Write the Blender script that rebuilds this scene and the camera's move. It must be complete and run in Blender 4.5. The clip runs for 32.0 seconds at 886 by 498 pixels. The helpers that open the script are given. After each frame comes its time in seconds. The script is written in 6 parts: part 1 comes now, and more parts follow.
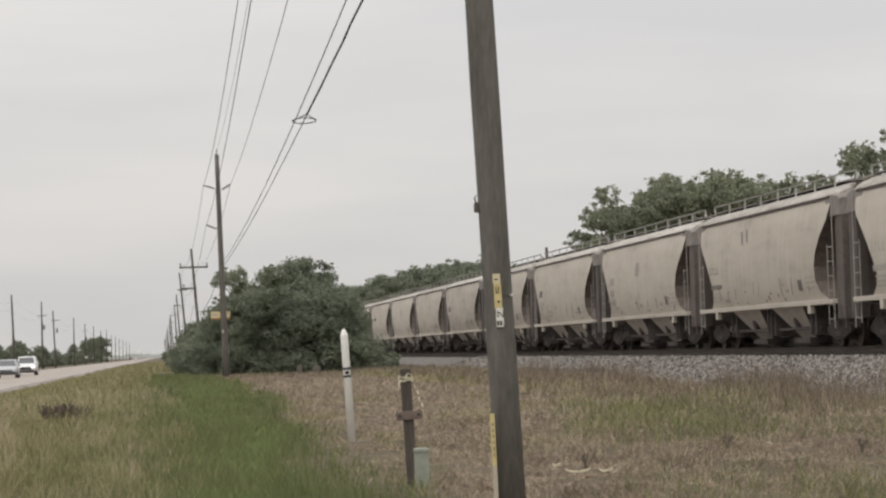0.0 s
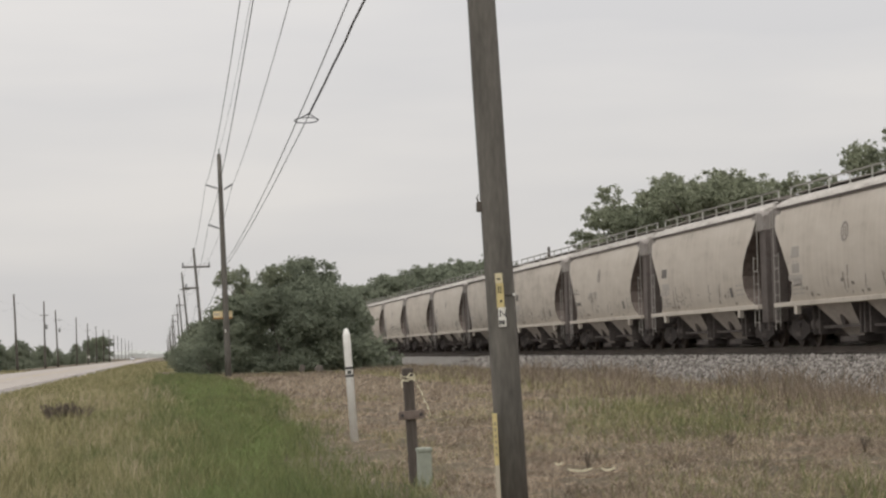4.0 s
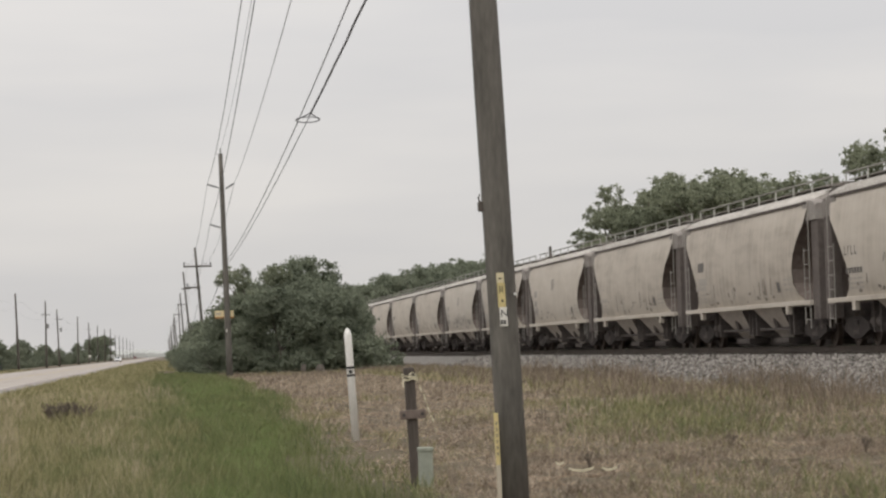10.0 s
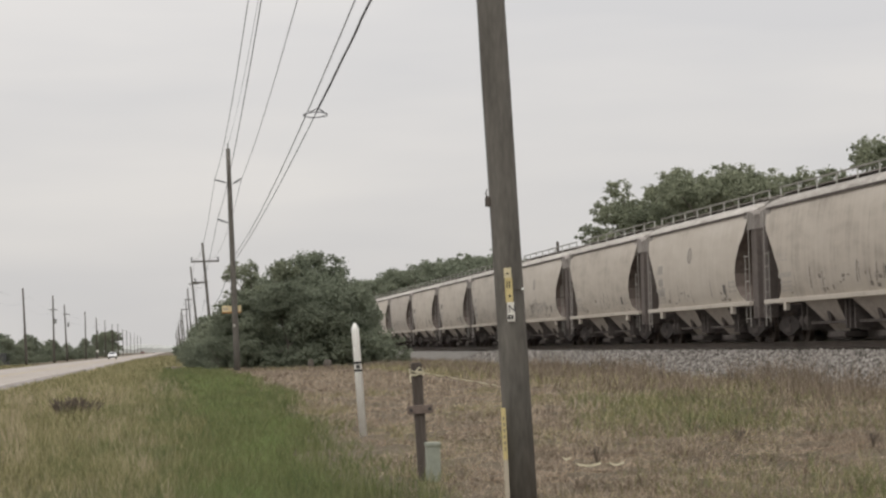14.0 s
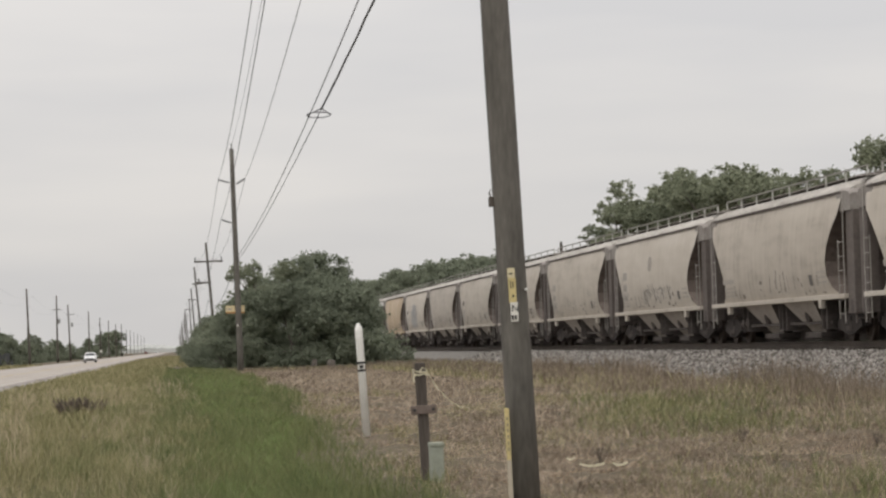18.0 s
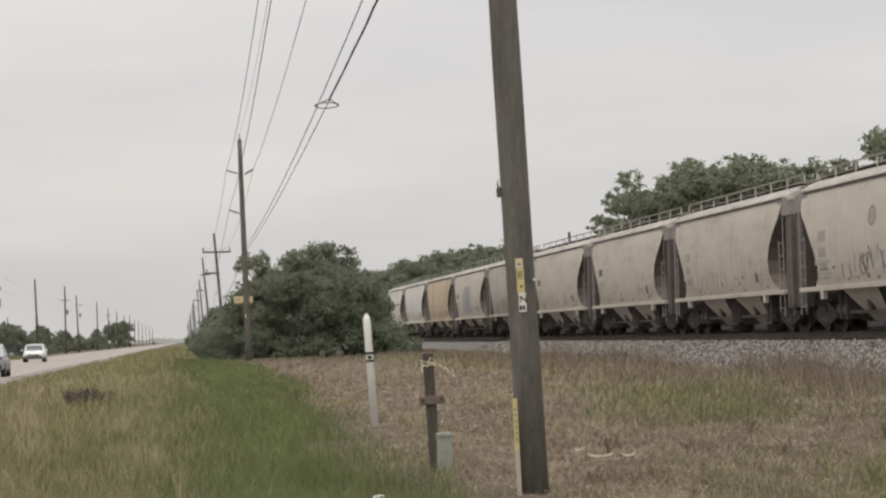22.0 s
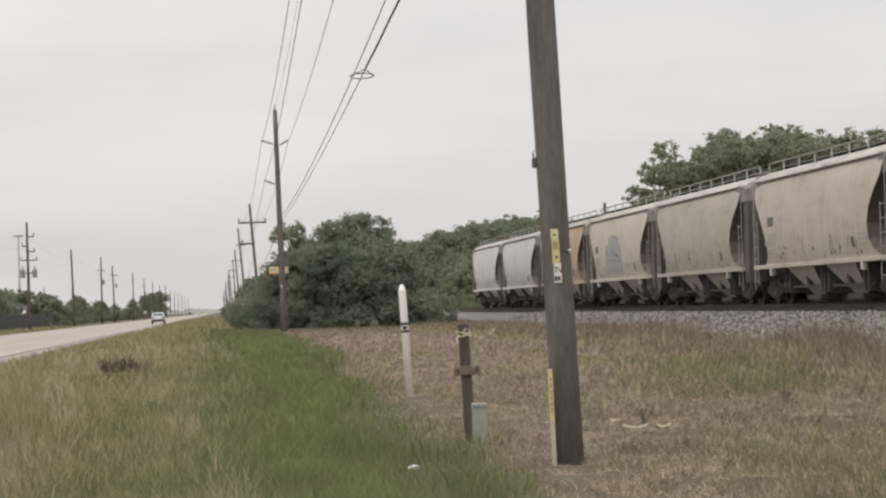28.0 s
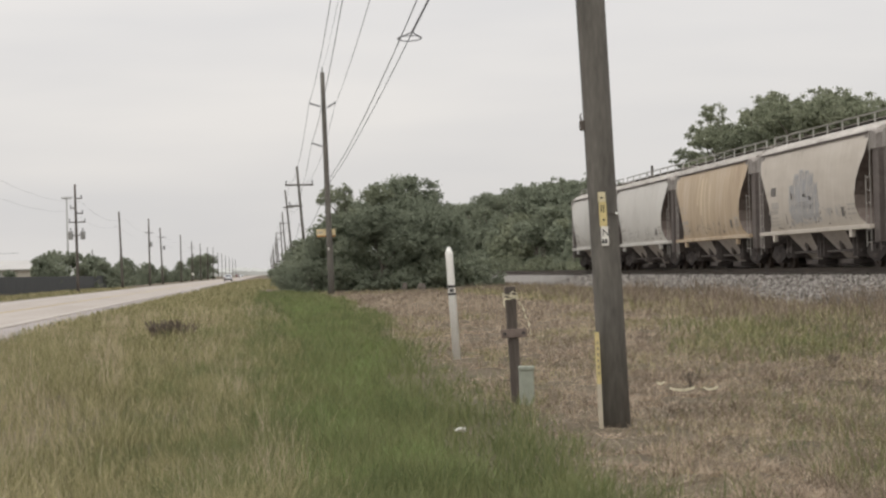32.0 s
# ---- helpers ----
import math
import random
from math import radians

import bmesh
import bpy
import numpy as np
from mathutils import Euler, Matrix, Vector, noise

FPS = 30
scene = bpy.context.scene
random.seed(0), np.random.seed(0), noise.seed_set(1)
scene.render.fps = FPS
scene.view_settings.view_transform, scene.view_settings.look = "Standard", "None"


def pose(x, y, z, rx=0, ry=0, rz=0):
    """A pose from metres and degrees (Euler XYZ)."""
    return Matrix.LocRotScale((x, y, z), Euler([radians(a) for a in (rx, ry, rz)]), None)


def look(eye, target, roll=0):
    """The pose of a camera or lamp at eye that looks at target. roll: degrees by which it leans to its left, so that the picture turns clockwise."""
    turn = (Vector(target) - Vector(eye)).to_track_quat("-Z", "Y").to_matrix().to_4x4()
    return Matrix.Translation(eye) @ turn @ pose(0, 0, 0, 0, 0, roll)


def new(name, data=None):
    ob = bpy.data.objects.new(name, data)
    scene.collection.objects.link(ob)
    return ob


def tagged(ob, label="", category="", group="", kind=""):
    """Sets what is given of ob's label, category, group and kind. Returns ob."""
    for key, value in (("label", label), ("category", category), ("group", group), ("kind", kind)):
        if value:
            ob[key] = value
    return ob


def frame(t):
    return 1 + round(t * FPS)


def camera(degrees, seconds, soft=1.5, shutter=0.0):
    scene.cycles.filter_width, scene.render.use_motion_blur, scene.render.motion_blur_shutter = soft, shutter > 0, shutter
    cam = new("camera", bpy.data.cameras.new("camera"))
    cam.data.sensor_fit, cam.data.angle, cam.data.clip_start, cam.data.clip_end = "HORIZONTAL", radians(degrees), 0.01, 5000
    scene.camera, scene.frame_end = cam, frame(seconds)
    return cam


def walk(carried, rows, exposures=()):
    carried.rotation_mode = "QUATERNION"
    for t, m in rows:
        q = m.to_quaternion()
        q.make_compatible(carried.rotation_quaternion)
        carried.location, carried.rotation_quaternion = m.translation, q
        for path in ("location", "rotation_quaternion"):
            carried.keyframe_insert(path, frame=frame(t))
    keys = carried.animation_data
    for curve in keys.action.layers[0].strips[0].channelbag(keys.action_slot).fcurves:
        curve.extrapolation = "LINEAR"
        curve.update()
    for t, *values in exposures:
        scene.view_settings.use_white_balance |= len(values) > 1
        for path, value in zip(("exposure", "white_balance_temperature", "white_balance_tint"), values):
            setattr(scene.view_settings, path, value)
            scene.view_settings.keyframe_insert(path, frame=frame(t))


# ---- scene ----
# Axes: +y runs along the railway and the road, away from the viewer; the eye stands over the origin.
EYE = (0.0, 0.0, 1.6)
cam = camera(20.57, 32.0, soft=2.4)


def aim(yaw, pitch, lean):
    """A hand-held view from the fixed standpoint: degrees to the right of +y, above the horizon, and of lean."""
    a, b = radians(yaw), radians(pitch)
    ahead = Vector((math.sin(a) * math.cos(b), math.cos(a) * math.cos(b), math.sin(b)))
    return look(EYE, Vector(EYE) + ahead * 100, lean)


PATH = [
    (0, 6.678, 2.336, -1.695), (0.5, 6.649, 2.315, -1.699), (1, 6.637, 2.319, -1.698), (1.5, 6.633, 2.316, -1.711),
    (2, 6.618, 2.318, -1.721), (2.5, 6.618, 2.321, -1.736), (3, 6.618, 2.335, -1.719), (3.5, 6.623, 2.325, -1.722),
    (5.5, 6.639, 2.364, -1.704), (6, 6.658, 2.423, -1.705), (6.5, 6.640, 2.378, -1.702), (7, 6.640, 2.340, -1.703),
    (7.5, 6.640, 2.380, -1.705), (8, 6.638, 2.363, -1.696), (8.5, 6.640, 2.378, -1.682), (9, 6.620, 2.367, -1.690),
    (9.5, 6.617, 2.341, -1.684), (10, 6.590, 2.316, -1.690), (10.5, 6.563, 2.305, -1.695), (11, 6.536, 2.264, -1.699),
    (11.5, 6.515, 2.251, -1.702), (12, 6.511, 2.249, -1.684), (12.5, 6.476, 2.227, -1.685), (13, 6.455, 2.208, -1.683),
    (13.5, 6.434, 2.204, -1.671), (14, 6.413, 2.206, -1.665), (14.5, 6.394, 2.185, -1.658), (16.5, 6.309, 2.121, -1.660),
    (17, 6.268, 2.096, -1.654), (17.5, 6.313, 2.308, -1.654), (18, 6.332, 2.211, -1.660), (18.5, 6.275, 2.093, -1.655),
    (19, 6.268, 2.094, -1.653), (19.5, 6.250, 2.068, -1.659), (20, 6.208, 2.046, -1.680), (20.5, 6.168, 2.008, -1.684),
    (21, 6.158, 2.019, -1.678), (21.5, 6.149, 2.010, -1.690), (22, 6.136, 1.993, -1.693), (22.5, 6.128, 1.986, -1.695),
    (23, 6.107, 1.971, -1.699), (23.5, 6.077, 1.941, -1.700), (24, 6.048, 1.933, -1.689), (24.5, 6.046, 1.935, -1.674),
    (25, 6.046, 1.952, -1.667), (25.5, 6.026, 1.931, -1.666), (27.5, 5.491, 1.462, -1.644), (28, 5.288, 1.327, -1.634),
    (28.5, 5.138, 1.227, -1.618), (29, 5.062, 1.188, -1.610), (29.5, 4.877, 1.027, -1.610), (30, 4.672, 0.857, -1.588),
    (30.5, 4.465, 0.677, -1.566), (31, 4.285, 0.562, -1.544), (31.5, 4.193, 0.503, -1.522), (32, 4.161, 0.482, -1.499),
]

walk(cam, [(t, aim(a, b, c)) for t, a, b, c in PATH],
     exposures=[(0.0, -0.04), (24.0, -0.04), (28.0, 0.10), (32.0, 0.09)])

# ---- world: a closed, pale overcast sky, brighter overhead than at the horizon ----
world = bpy.data.worlds.new("overcast_sky")
scene.world = world
world.use_nodes = True
wt = world.node_tree
wt.nodes.clear()


def wnode(kind, **values):
    n = wt.nodes.new(kind)
    for key, value in values.items():
        n.inputs[key].default_value = value
    return n


w_co = wt.nodes.new("ShaderNodeTexCoord")
w_sep = wt.nodes.new("ShaderNodeSeparateXYZ")
wt.links.new(w_co.outputs["Generated"], w_sep.inputs[0])
# brightness with height: the overcast law, three times brighter at the zenith
w_up = wnode("ShaderNodeMapRange")
for key, value in (("From Min", 0.0), ("From Max", 1.0), ("To Min", 0.66), ("To Max", 1.72)):
    w_up.inputs[key].default_value = value
wt.links.new(w_sep.outputs["Z"], w_up.inputs["Value"])
w_map = wt.nodes.new("ShaderNodeMapping")
w_map.inputs["Scale"].default_value = (2.2, 2.2, 13.0)
wt.links.new(w_co.outputs["Generated"], w_map.inputs["Vector"])
w_noise = wnode("ShaderNodeTexNoise", Scale=1.6, Detail=4.0, Roughness=0.45)
wt.links.new(w_map.outputs[0], w_noise.inputs["Vector"])
w_ramp = wt.nodes.new("ShaderNodeValToRGB")
w_ramp.color_ramp.elements[0].position, w_ramp.color_ramp.elements[0].color = 0.34, (0.888, 0.873, 0.876, 1)
w_ramp.color_ramp.elements[1].position, w_ramp.color_ramp.elements[1].color = 0.66, (1.062, 1.022, 0.985, 1)
wt.links.new(w_noise.outputs["Fac"], w_ramp.inputs["Fac"])
w_sky = wt.nodes.new("ShaderNodeTexSky")
w_sky.sky_type, w_sky.sun_disc, w_sky.sun_elevation, w_sky.sun_rotation = "NISHITA", False, radians(48), radians(200)
w_mul = wt.nodes.new("ShaderNodeVectorMath")
w_mul.operation = "SCALE"
wt.links.new(w_ramp.outputs["Color"], w_mul.inputs[0])
wt.links.new(w_up.outputs["Result"], w_mul.inputs["Scale"])
w_bg = wnode("ShaderNodeBackground", Strength=1.0)
wt.links.new(w_mul.outputs[0], w_bg.inputs["Color"])
w_blue = wnode("ShaderNodeBackground", Strength=0.06)
wt.links.new(w_sky.outputs[0], w_blue.inputs["Color"])
w_mix = wnode("ShaderNodeMixShader", Fac=0.05)
wt.links.new(w_bg.outputs[0], w_mix.inputs[1])
wt.links.new(w_blue.outputs[0], w_mix.inputs[2])
w_out = wt.nodes.new("ShaderNodeOutputWorld")
wt.links.new(w_mix.outputs[0], w_out.inputs["Surface"])

sun = new("sun", bpy.data.lights.new("sun", "SUN"))
sun.data.energy, sun.data.angle, sun.data.color = 0.7, radians(25), (1.0, 0.96, 0.9)
sun.matrix_world = look((-40, -70, 110), (0, 0, 0))


# ---- materials ----
def material(name, colours, rough=0.8, metal=0.0, scale=(1, 1, 1), coarse=1.0, fine=12.0, bump=0.3, vary=0.0,
             island=0.0, spec=0.35, coarse_mix=0.5, distance=0.02, see_through=0.0, coords="Object", streak=0.0):
    """A two-scale noise material: colours run along a ramp; vary: change from object to object; island: from piece to piece."""
    m = bpy.data.materials.new(name)
    m.use_nodes = True
    nt = m.node_tree
    bsdf = nt.nodes["Principled BSDF"]
    out = nt.nodes["Material Output"]
    co = nt.nodes.new("ShaderNodeTexCoord")
    mp = nt.nodes.new("ShaderNodeMapping")
    mp.inputs["Scale"].default_value = scale
    nt.links.new(co.outputs[coords], mp.inputs["Vector"])
    n1, n2 = nt.nodes.new("ShaderNodeTexNoise"), nt.nodes.new("ShaderNodeTexNoise")
    n1.inputs["Scale"].default_value, n1.inputs["Detail"].default_value = coarse, 5
    n2.inputs["Scale"].default_value, n2.inputs["Detail"].default_value = fine, 4
    nt.links.new(mp.outputs[0], n1.inputs["Vector"])
    nt.links.new(mp.outputs[0], n2.inputs["Vector"])
    mix = nt.nodes.new("ShaderNodeMix")
    mix.data_type = "FLOAT"
    mix.inputs["Factor"].default_value = 1 - coarse_mix
    nt.links.new(n1.outputs["Fac"], mix.inputs["A"])
    nt.links.new(n2.outputs["Fac"], mix.inputs["B"])
    value = mix.outputs["Result"]

    def add(source, amount):
        nonlocal value
        off = nt.nodes.new("ShaderNodeMath")
        off.operation = "MULTIPLY_ADD"
        off.inputs[1].default_value, off.inputs[2].default_value = amount, -amount / 2
        nt.links.new(source, off.inputs[0])
        s = nt.nodes.new("ShaderNodeMath")
        s.operation = "ADD"
        nt.links.new(value, s.inputs[0])
        nt.links.new(off.outputs[0], s.inputs[1])
        value = s.outputs[0]

    if streak:
        # runs of dirt down a wall: fine along it, long from top to bottom
        ms_ = nt.nodes.new("ShaderNodeMapping")
        ms_.inputs["Scale"].default_value = (0.2, 2.2, 0.28)
        nt.links.new(co.outputs[coords], ms_.inputs["Vector"])
        n3 = nt.nodes.new("ShaderNodeTexNoise")
        n3.inputs["Scale"].default_value, n3.inputs["Detail"].default_value = 1.7, 6
        nt.links.new(ms_.outputs[0], n3.inputs["Vector"])
        add(n3.outputs["Fac"], streak)
    if vary:
        add(nt.nodes.new("ShaderNodeObjectInfo").outputs["Random"], vary)
    if island:
        add(nt.nodes.new("ShaderNodeNewGeometry").outputs["Random Per Island"], island)
    ramp = nt.nodes.new("ShaderNodeValToRGB")
    while len(ramp.color_ramp.elements) < len(colours):
        ramp.color_ramp.elements.new(0.5)
    lo, hi = 0.28, 0.72
    for i, (e, c) in enumerate(zip(ramp.color_ramp.elements, colours)):
        e.position, e.color = lo + (hi - lo) * i / max(1, len(colours) - 1), (*c, 1)
    nt.links.new(value, ramp.inputs["Fac"])
    nt.links.new(ramp.outputs["Color"], bsdf.inputs["Base Color"])
    bsdf.inputs["Roughness"].default_value, bsdf.inputs["Metallic"].default_value = rough, metal
    bsdf.inputs["Specular IOR Level"].default_value = spec
    if bump:
        b = nt.nodes.new("ShaderNodeBump")
        b.inputs["Strength"].default_value, b.inputs["Distance"].default_value = bump, distance
        nt.links.new(n2.outputs["Fac"], b.inputs["Height"])
        nt.links.new(b.outputs["Normal"], bsdf.inputs["Normal"])
    if see_through:
        tr = nt.nodes.new("ShaderNodeBsdfTranslucent")
        nt.links.new(ramp.outputs["Color"], tr.inputs["Color"])
        ms = nt.nodes.new("ShaderNodeMixShader")
        ms.inputs["Fac"].default_value = see_through
        nt.links.new(bsdf.outputs[0], ms.inputs[1])
        nt.links.new(tr.outputs[0], ms.inputs[2])
        nt.links.new(ms.outputs[0], out.inputs["Surface"])
    return m


def plain(name, colour, rough=0.6, metal=0.0, spread=0.12, **more):
    """Nearly one colour, with a slight mottling."""
    lo = tuple(c * (1 - spread) for c in colour)
    hi = tuple(min(1, c * (1 + spread)) for c in colour)
    return material(name, (lo, colour, hi), rough, metal, **more)


def lamp_material(name, colour, strength):
    m = bpy.data.materials.new(name)
    m.use_nodes = True
    b = m.node_tree.nodes["Principled BSDF"]
    b.inputs["Base Color"].default_value = (*colour, 1)
    b.inputs["Emission Color"].default_value = (*colour, 1)
    b.inputs["Emission Strength"].default_value = strength
    return m


M_SOIL = material("dry_soil_and_thatch", ((0.055, 0.044, 0.029), (0.11, 0.088, 0.058), (0.19, 0.15, 0.103)), 0.95, coarse=0.5, fine=14, bump=0.8, distance=0.05)
M_GREEN = material("green_grass_blades", ((0.088, 0.112, 0.046), (0.155, 0.178, 0.072), (0.25, 0.26, 0.12)), 0.75, coarse=0.7, fine=2, bump=0, island=0.3, see_through=0.3)
M_OLIVE = material("olive_grass_blades", ((0.13, 0.13, 0.058), (0.255, 0.237, 0.115), (0.47, 0.42, 0.245)), 0.8, coarse=0.4, fine=2, bump=0, island=0.6, see_through=0.3)
M_HAY = material("dry_grass_blades", ((0.13, 0.097, 0.070), (0.335, 0.26, 0.194), (0.59, 0.485, 0.37)), 0.85, coarse=1.1, fine=2, bump=0, island=0.65, see_through=0.25)
M_STRAW = material("pale_straw_litter", ((0.36, 0.29, 0.20), (0.50, 0.41, 0.29), (0.62, 0.52, 0.39)), 0.8, coarse=1.1, fine=3, bump=0, island=0.4, see_through=0.15)
M_WEED = material("brown_weed_stems", ((0.12, 0.094, 0.07), (0.235, 0.19, 0.143), (0.35, 0.29, 0.222)), 0.9, coarse=0.5, fine=2, bump=0, island=0.4, see_through=0.2)
M_ROAD = material("worn_concrete_road", ((0.26, 0.228, 0.20), (0.335, 0.30, 0.268), (0.40, 0.365, 0.33)), 0.85, scale=(1, 0.12, 1), coarse=0.6, fine=14, bump=0.15)
M_SHOULDER = material("grey_asphalt_shoulder", ((0.21, 0.19, 0.182), (0.285, 0.26, 0.248), (0.35, 0.322, 0.305)), 0.95, coarse=0.6, fine=18, bump=0.4)
M_YELLOW_LINE = plain("worn_yellow_road_paint", (0.39, 0.31, 0.17), 0.8)
M_WHITE_LINE = plain("worn_white_road_paint", (0.46, 0.43, 0.40), 0.8)
M_BALLAST = material("grey_crushed_stone", ((0.105, 0.097, 0.088), (0.19, 0.178, 0.162), (0.30, 0.283, 0.26)), 0.9, coarse=2.2, fine=16, bump=1.0, distance=0.06, coarse_mix=0.35)
M_STONE = material("ballast_stones", ((0.09, 0.08, 0.071), (0.205, 0.189, 0.17), (0.36, 0.335, 0.305)), 0.9, coarse=1.0, fine=16, bump=0.2, island=0.7)
M_RAIL = material("rusty_rail_steel", ((0.04, 0.032, 0.027), (0.075, 0.058, 0.047), (0.12, 0.092, 0.075)), 0.7, 0.4, coarse=1, fine=20)
M_TIE = material("creosoted_tie_wood", ((0.03, 0.026, 0.022), (0.07, 0.06, 0.05), (0.12, 0.10, 0.085)), 0.9, coarse=2, fine=20)
M_POLE = material("weathered_pole_wood", ((0.07, 0.066, 0.058), (0.125, 0.116, 0.102), (0.185, 0.172, 0.152)), 0.9, scale=(3, 3, 0.7), coarse=1.6, fine=9, bump=0.4, distance=0.01, coarse_mix=0.6)
M_POLE_DARK = material("dark_pole_wood", ((0.06, 0.05, 0.042), (0.095, 0.082, 0.07), (0.14, 0.12, 0.105)), 0.9, scale=(6, 6, 0.5), coarse=1, fine=4, bump=0.3)
M_POST_WOOD = material("old_brown_post_wood", ((0.05, 0.042, 0.036), (0.092, 0.077, 0.066), (0.14, 0.118, 0.10)), 0.9, scale=(10, 10, 1), coarse=1.2, fine=5, bump=0.5, distance=0.01)
M_RUST_PLATE = material("rusty_brown_plate", ((0.115, 0.09, 0.077), (0.17, 0.135, 0.116), (0.225, 0.182, 0.158)), 0.85, coarse=4, fine=20, bump=0.3)
M_WHITE_POST = material("white_plastic_post", ((0.72, 0.71, 0.66), (0.85, 0.84, 0.80), (0.9, 0.89, 0.86)), 0.5, coarse=3, fine=20, bump=0.1)
M_BLACK = plain("black_band", (0.03, 0.03, 0.03), 0.6)
M_WIRE = plain("dark_cable", (0.055, 0.055, 0.06), 0.6)
M_STEEL = plain("galvanised_steel", (0.30, 0.30, 0.29), 0.5, 0.6)
M_INSULATOR = plain("grey_insulator", (0.20, 0.20, 0.205), 0.4)
M_TAG_YELLOW = plain("yellow_tag", (0.60, 0.50, 0.24), 0.6, spread=0.2)
M_TAG_WHITE = plain("white_tag", (0.72, 0.70, 0.64), 0.6)
M_SIGN_CREAM = plain("cream_sign", (0.72, 0.60, 0.36), 0.6)
M_ORANGE = plain("orange_board", (0.42, 0.19, 0.05), 0.7)
M_PEDESTAL = material("pale_green_pedestal", ((0.23, 0.25, 0.20), (0.30, 0.32, 0.265), (0.35, 0.37, 0.31)), 0.6, coarse=3, fine=12)
M_TAPE = plain("faded_yellow_tape", (0.68, 0.63, 0.46), 0.7, see_through=0.2)
M_MAST = plain("pale_grey_mast_paint", (0.42, 0.42, 0.41), 0.6)
M_LITTER = plain("white_litter", (0.66, 0.66, 0.61), 0.6, spread=0.25)
M_LEAF = material("dark_green_leaves", ((0.165, 0.187, 0.138), (0.22, 0.245, 0.18), (0.272, 0.295, 0.215)), 0.9, coarse=0.5, fine=3, bump=0, spec=0.08, island=0.2, vary=0.18, see_through=0.45)
M_LEAF_LIGHT = material("light_green_leaves", ((0.165, 0.183, 0.128), (0.235, 0.256, 0.178), (0.31, 0.327, 0.23)), 0.9, coarse=0.5, fine=3, bump=0, spec=0.08, island=0.25, vary=0.18, see_through=0.4)
# far woods: haze is put into the colour as pale grey-green
M_HAZE_WOODS = material("hazy_far_woods", ((0.40, 0.41, 0.395), (0.46, 0.47, 0.45), (0.52, 0.53, 0.51)), 1.0, coarse=0.03, fine=0.3, bump=0, spec=0.0)
M_LUSH = material("bright_green_grass_blades", ((0.125, 0.178, 0.058), (0.185, 0.245, 0.085), (0.265, 0.32, 0.135)), 0.75, coarse=0.6, fine=2, bump=0, island=0.3, see_through=0.3)
M_BARK = material("tree_bark", ((0.07, 0.06, 0.05), (0.12, 0.105, 0.09), (0.18, 0.16, 0.14)), 0.95, scale=(6, 6, 1), coarse=1.5, fine=8, bump=0.6)
M_GLASS = plain("dark_car_glass", (0.05, 0.055, 0.06), 0.06, spec=1.0, bump=0)
M_TYRE = plain("black_tyre", (0.025, 0.025, 0.026), 0.8)
M_RIM = plain("grey_alloy", (0.35, 0.35, 0.36), 0.4, 0.7)
M_CAR_SILVER = plain("silver_car_paint", (0.46, 0.475, 0.485), 0.28, 0.3, spread=0.05, bump=0)
M_CAR_PEARL = plain("white_car_paint", (0.74, 0.74, 0.74), 0.3, spread=0.04, bump=0)
M_CAR_RED = plain("dull_red_car_paint", (0.17, 0.055, 0.045), 0.35, spread=0.05, bump=0)
M_TAIL = plain("red_tail_lamp", (0.22, 0.04, 0.04), 0.3, bump=0)
M_HEAD = lamp_material("lit_headlamp", (1.0, 0.97, 0.9), 2.5)
M_PLASTIC = plain("black_bumper_plastic", (0.04, 0.04, 0.042), 0.6)
M_PLATE = plain("pale_plate", (0.6, 0.6, 0.58), 0.5)
M_FENCE = material("dark_fence_screen", ((0.025, 0.028, 0.03), (0.038, 0.041, 0.043), (0.055, 0.058, 0.058)), 0.8, coarse=0.6, fine=6, bump=0.1)
M_WALL = material("beige_metal_siding", ((0.36, 0.33, 0.27), (0.42, 0.39, 0.33), (0.46, 0.43, 0.37)), 0.7, scale=(4, 4, 0.5), coarse=1, fine=3, bump=0.1)
M_SHED_ROOF = material("pale_metal_roof", ((0.33, 0.325, 0.31), (0.40, 0.39, 0.37), (0.45, 0.44, 0.42)), 0.6, coarse=0.5, fine=3, bump=0.05)


# ---- building blocks ----
def part(name, shape, mat, parent=None, label="", at=None, smooth=False):
    """Links a bmesh (or a ready mesh) as one object under parent; at: its pose in the parent's space."""
    if isinstance(shape, bmesh.types.BMesh):
        me = bpy.data.meshes.new(name)
        shape.normal_update()
        shape.to_mesh(me)
        shape.free()
        if mat:
            me.materials.append(mat)
        if smooth:
            me.shade_smooth()
    else:
        me = shape
    ob = new(name, me)
    if at is not None:
        ob.matrix_basis = at
    if parent:
        ob.parent = parent
    if label:
        ob["label"] = label
    return ob


def empty(name, m=None):
    ob = new(name)
    ob.empty_display_size = 0.3
    if m is not None:
        ob.matrix_basis = m
    return ob


def box(bm, lo, hi, bevel=0.0):
    r = bmesh.ops.create_cube(bm, size=1)
    mid = [(a + b) / 2 for a, b in zip(lo, hi)]
    size = [b - a for a, b in zip(lo, hi)]
    bmesh.ops.transform(bm, matrix=Matrix.Translation(mid) @ Matrix.Diagonal((*size, 1)), verts=r["verts"])
    if bevel:
        edges = list({e for v in r["verts"] for e in v.link_edges})
        bmesh.ops.bevel(bm, geom=edges, offset=bevel, segments=2, affect="EDGES", profile=0.5)
    return bm


def boxes(*pairs, bevel=0.0):
    bm = bmesh.new()
    for lo, hi in pairs:
        box(bm, lo, hi, bevel)
    return bm


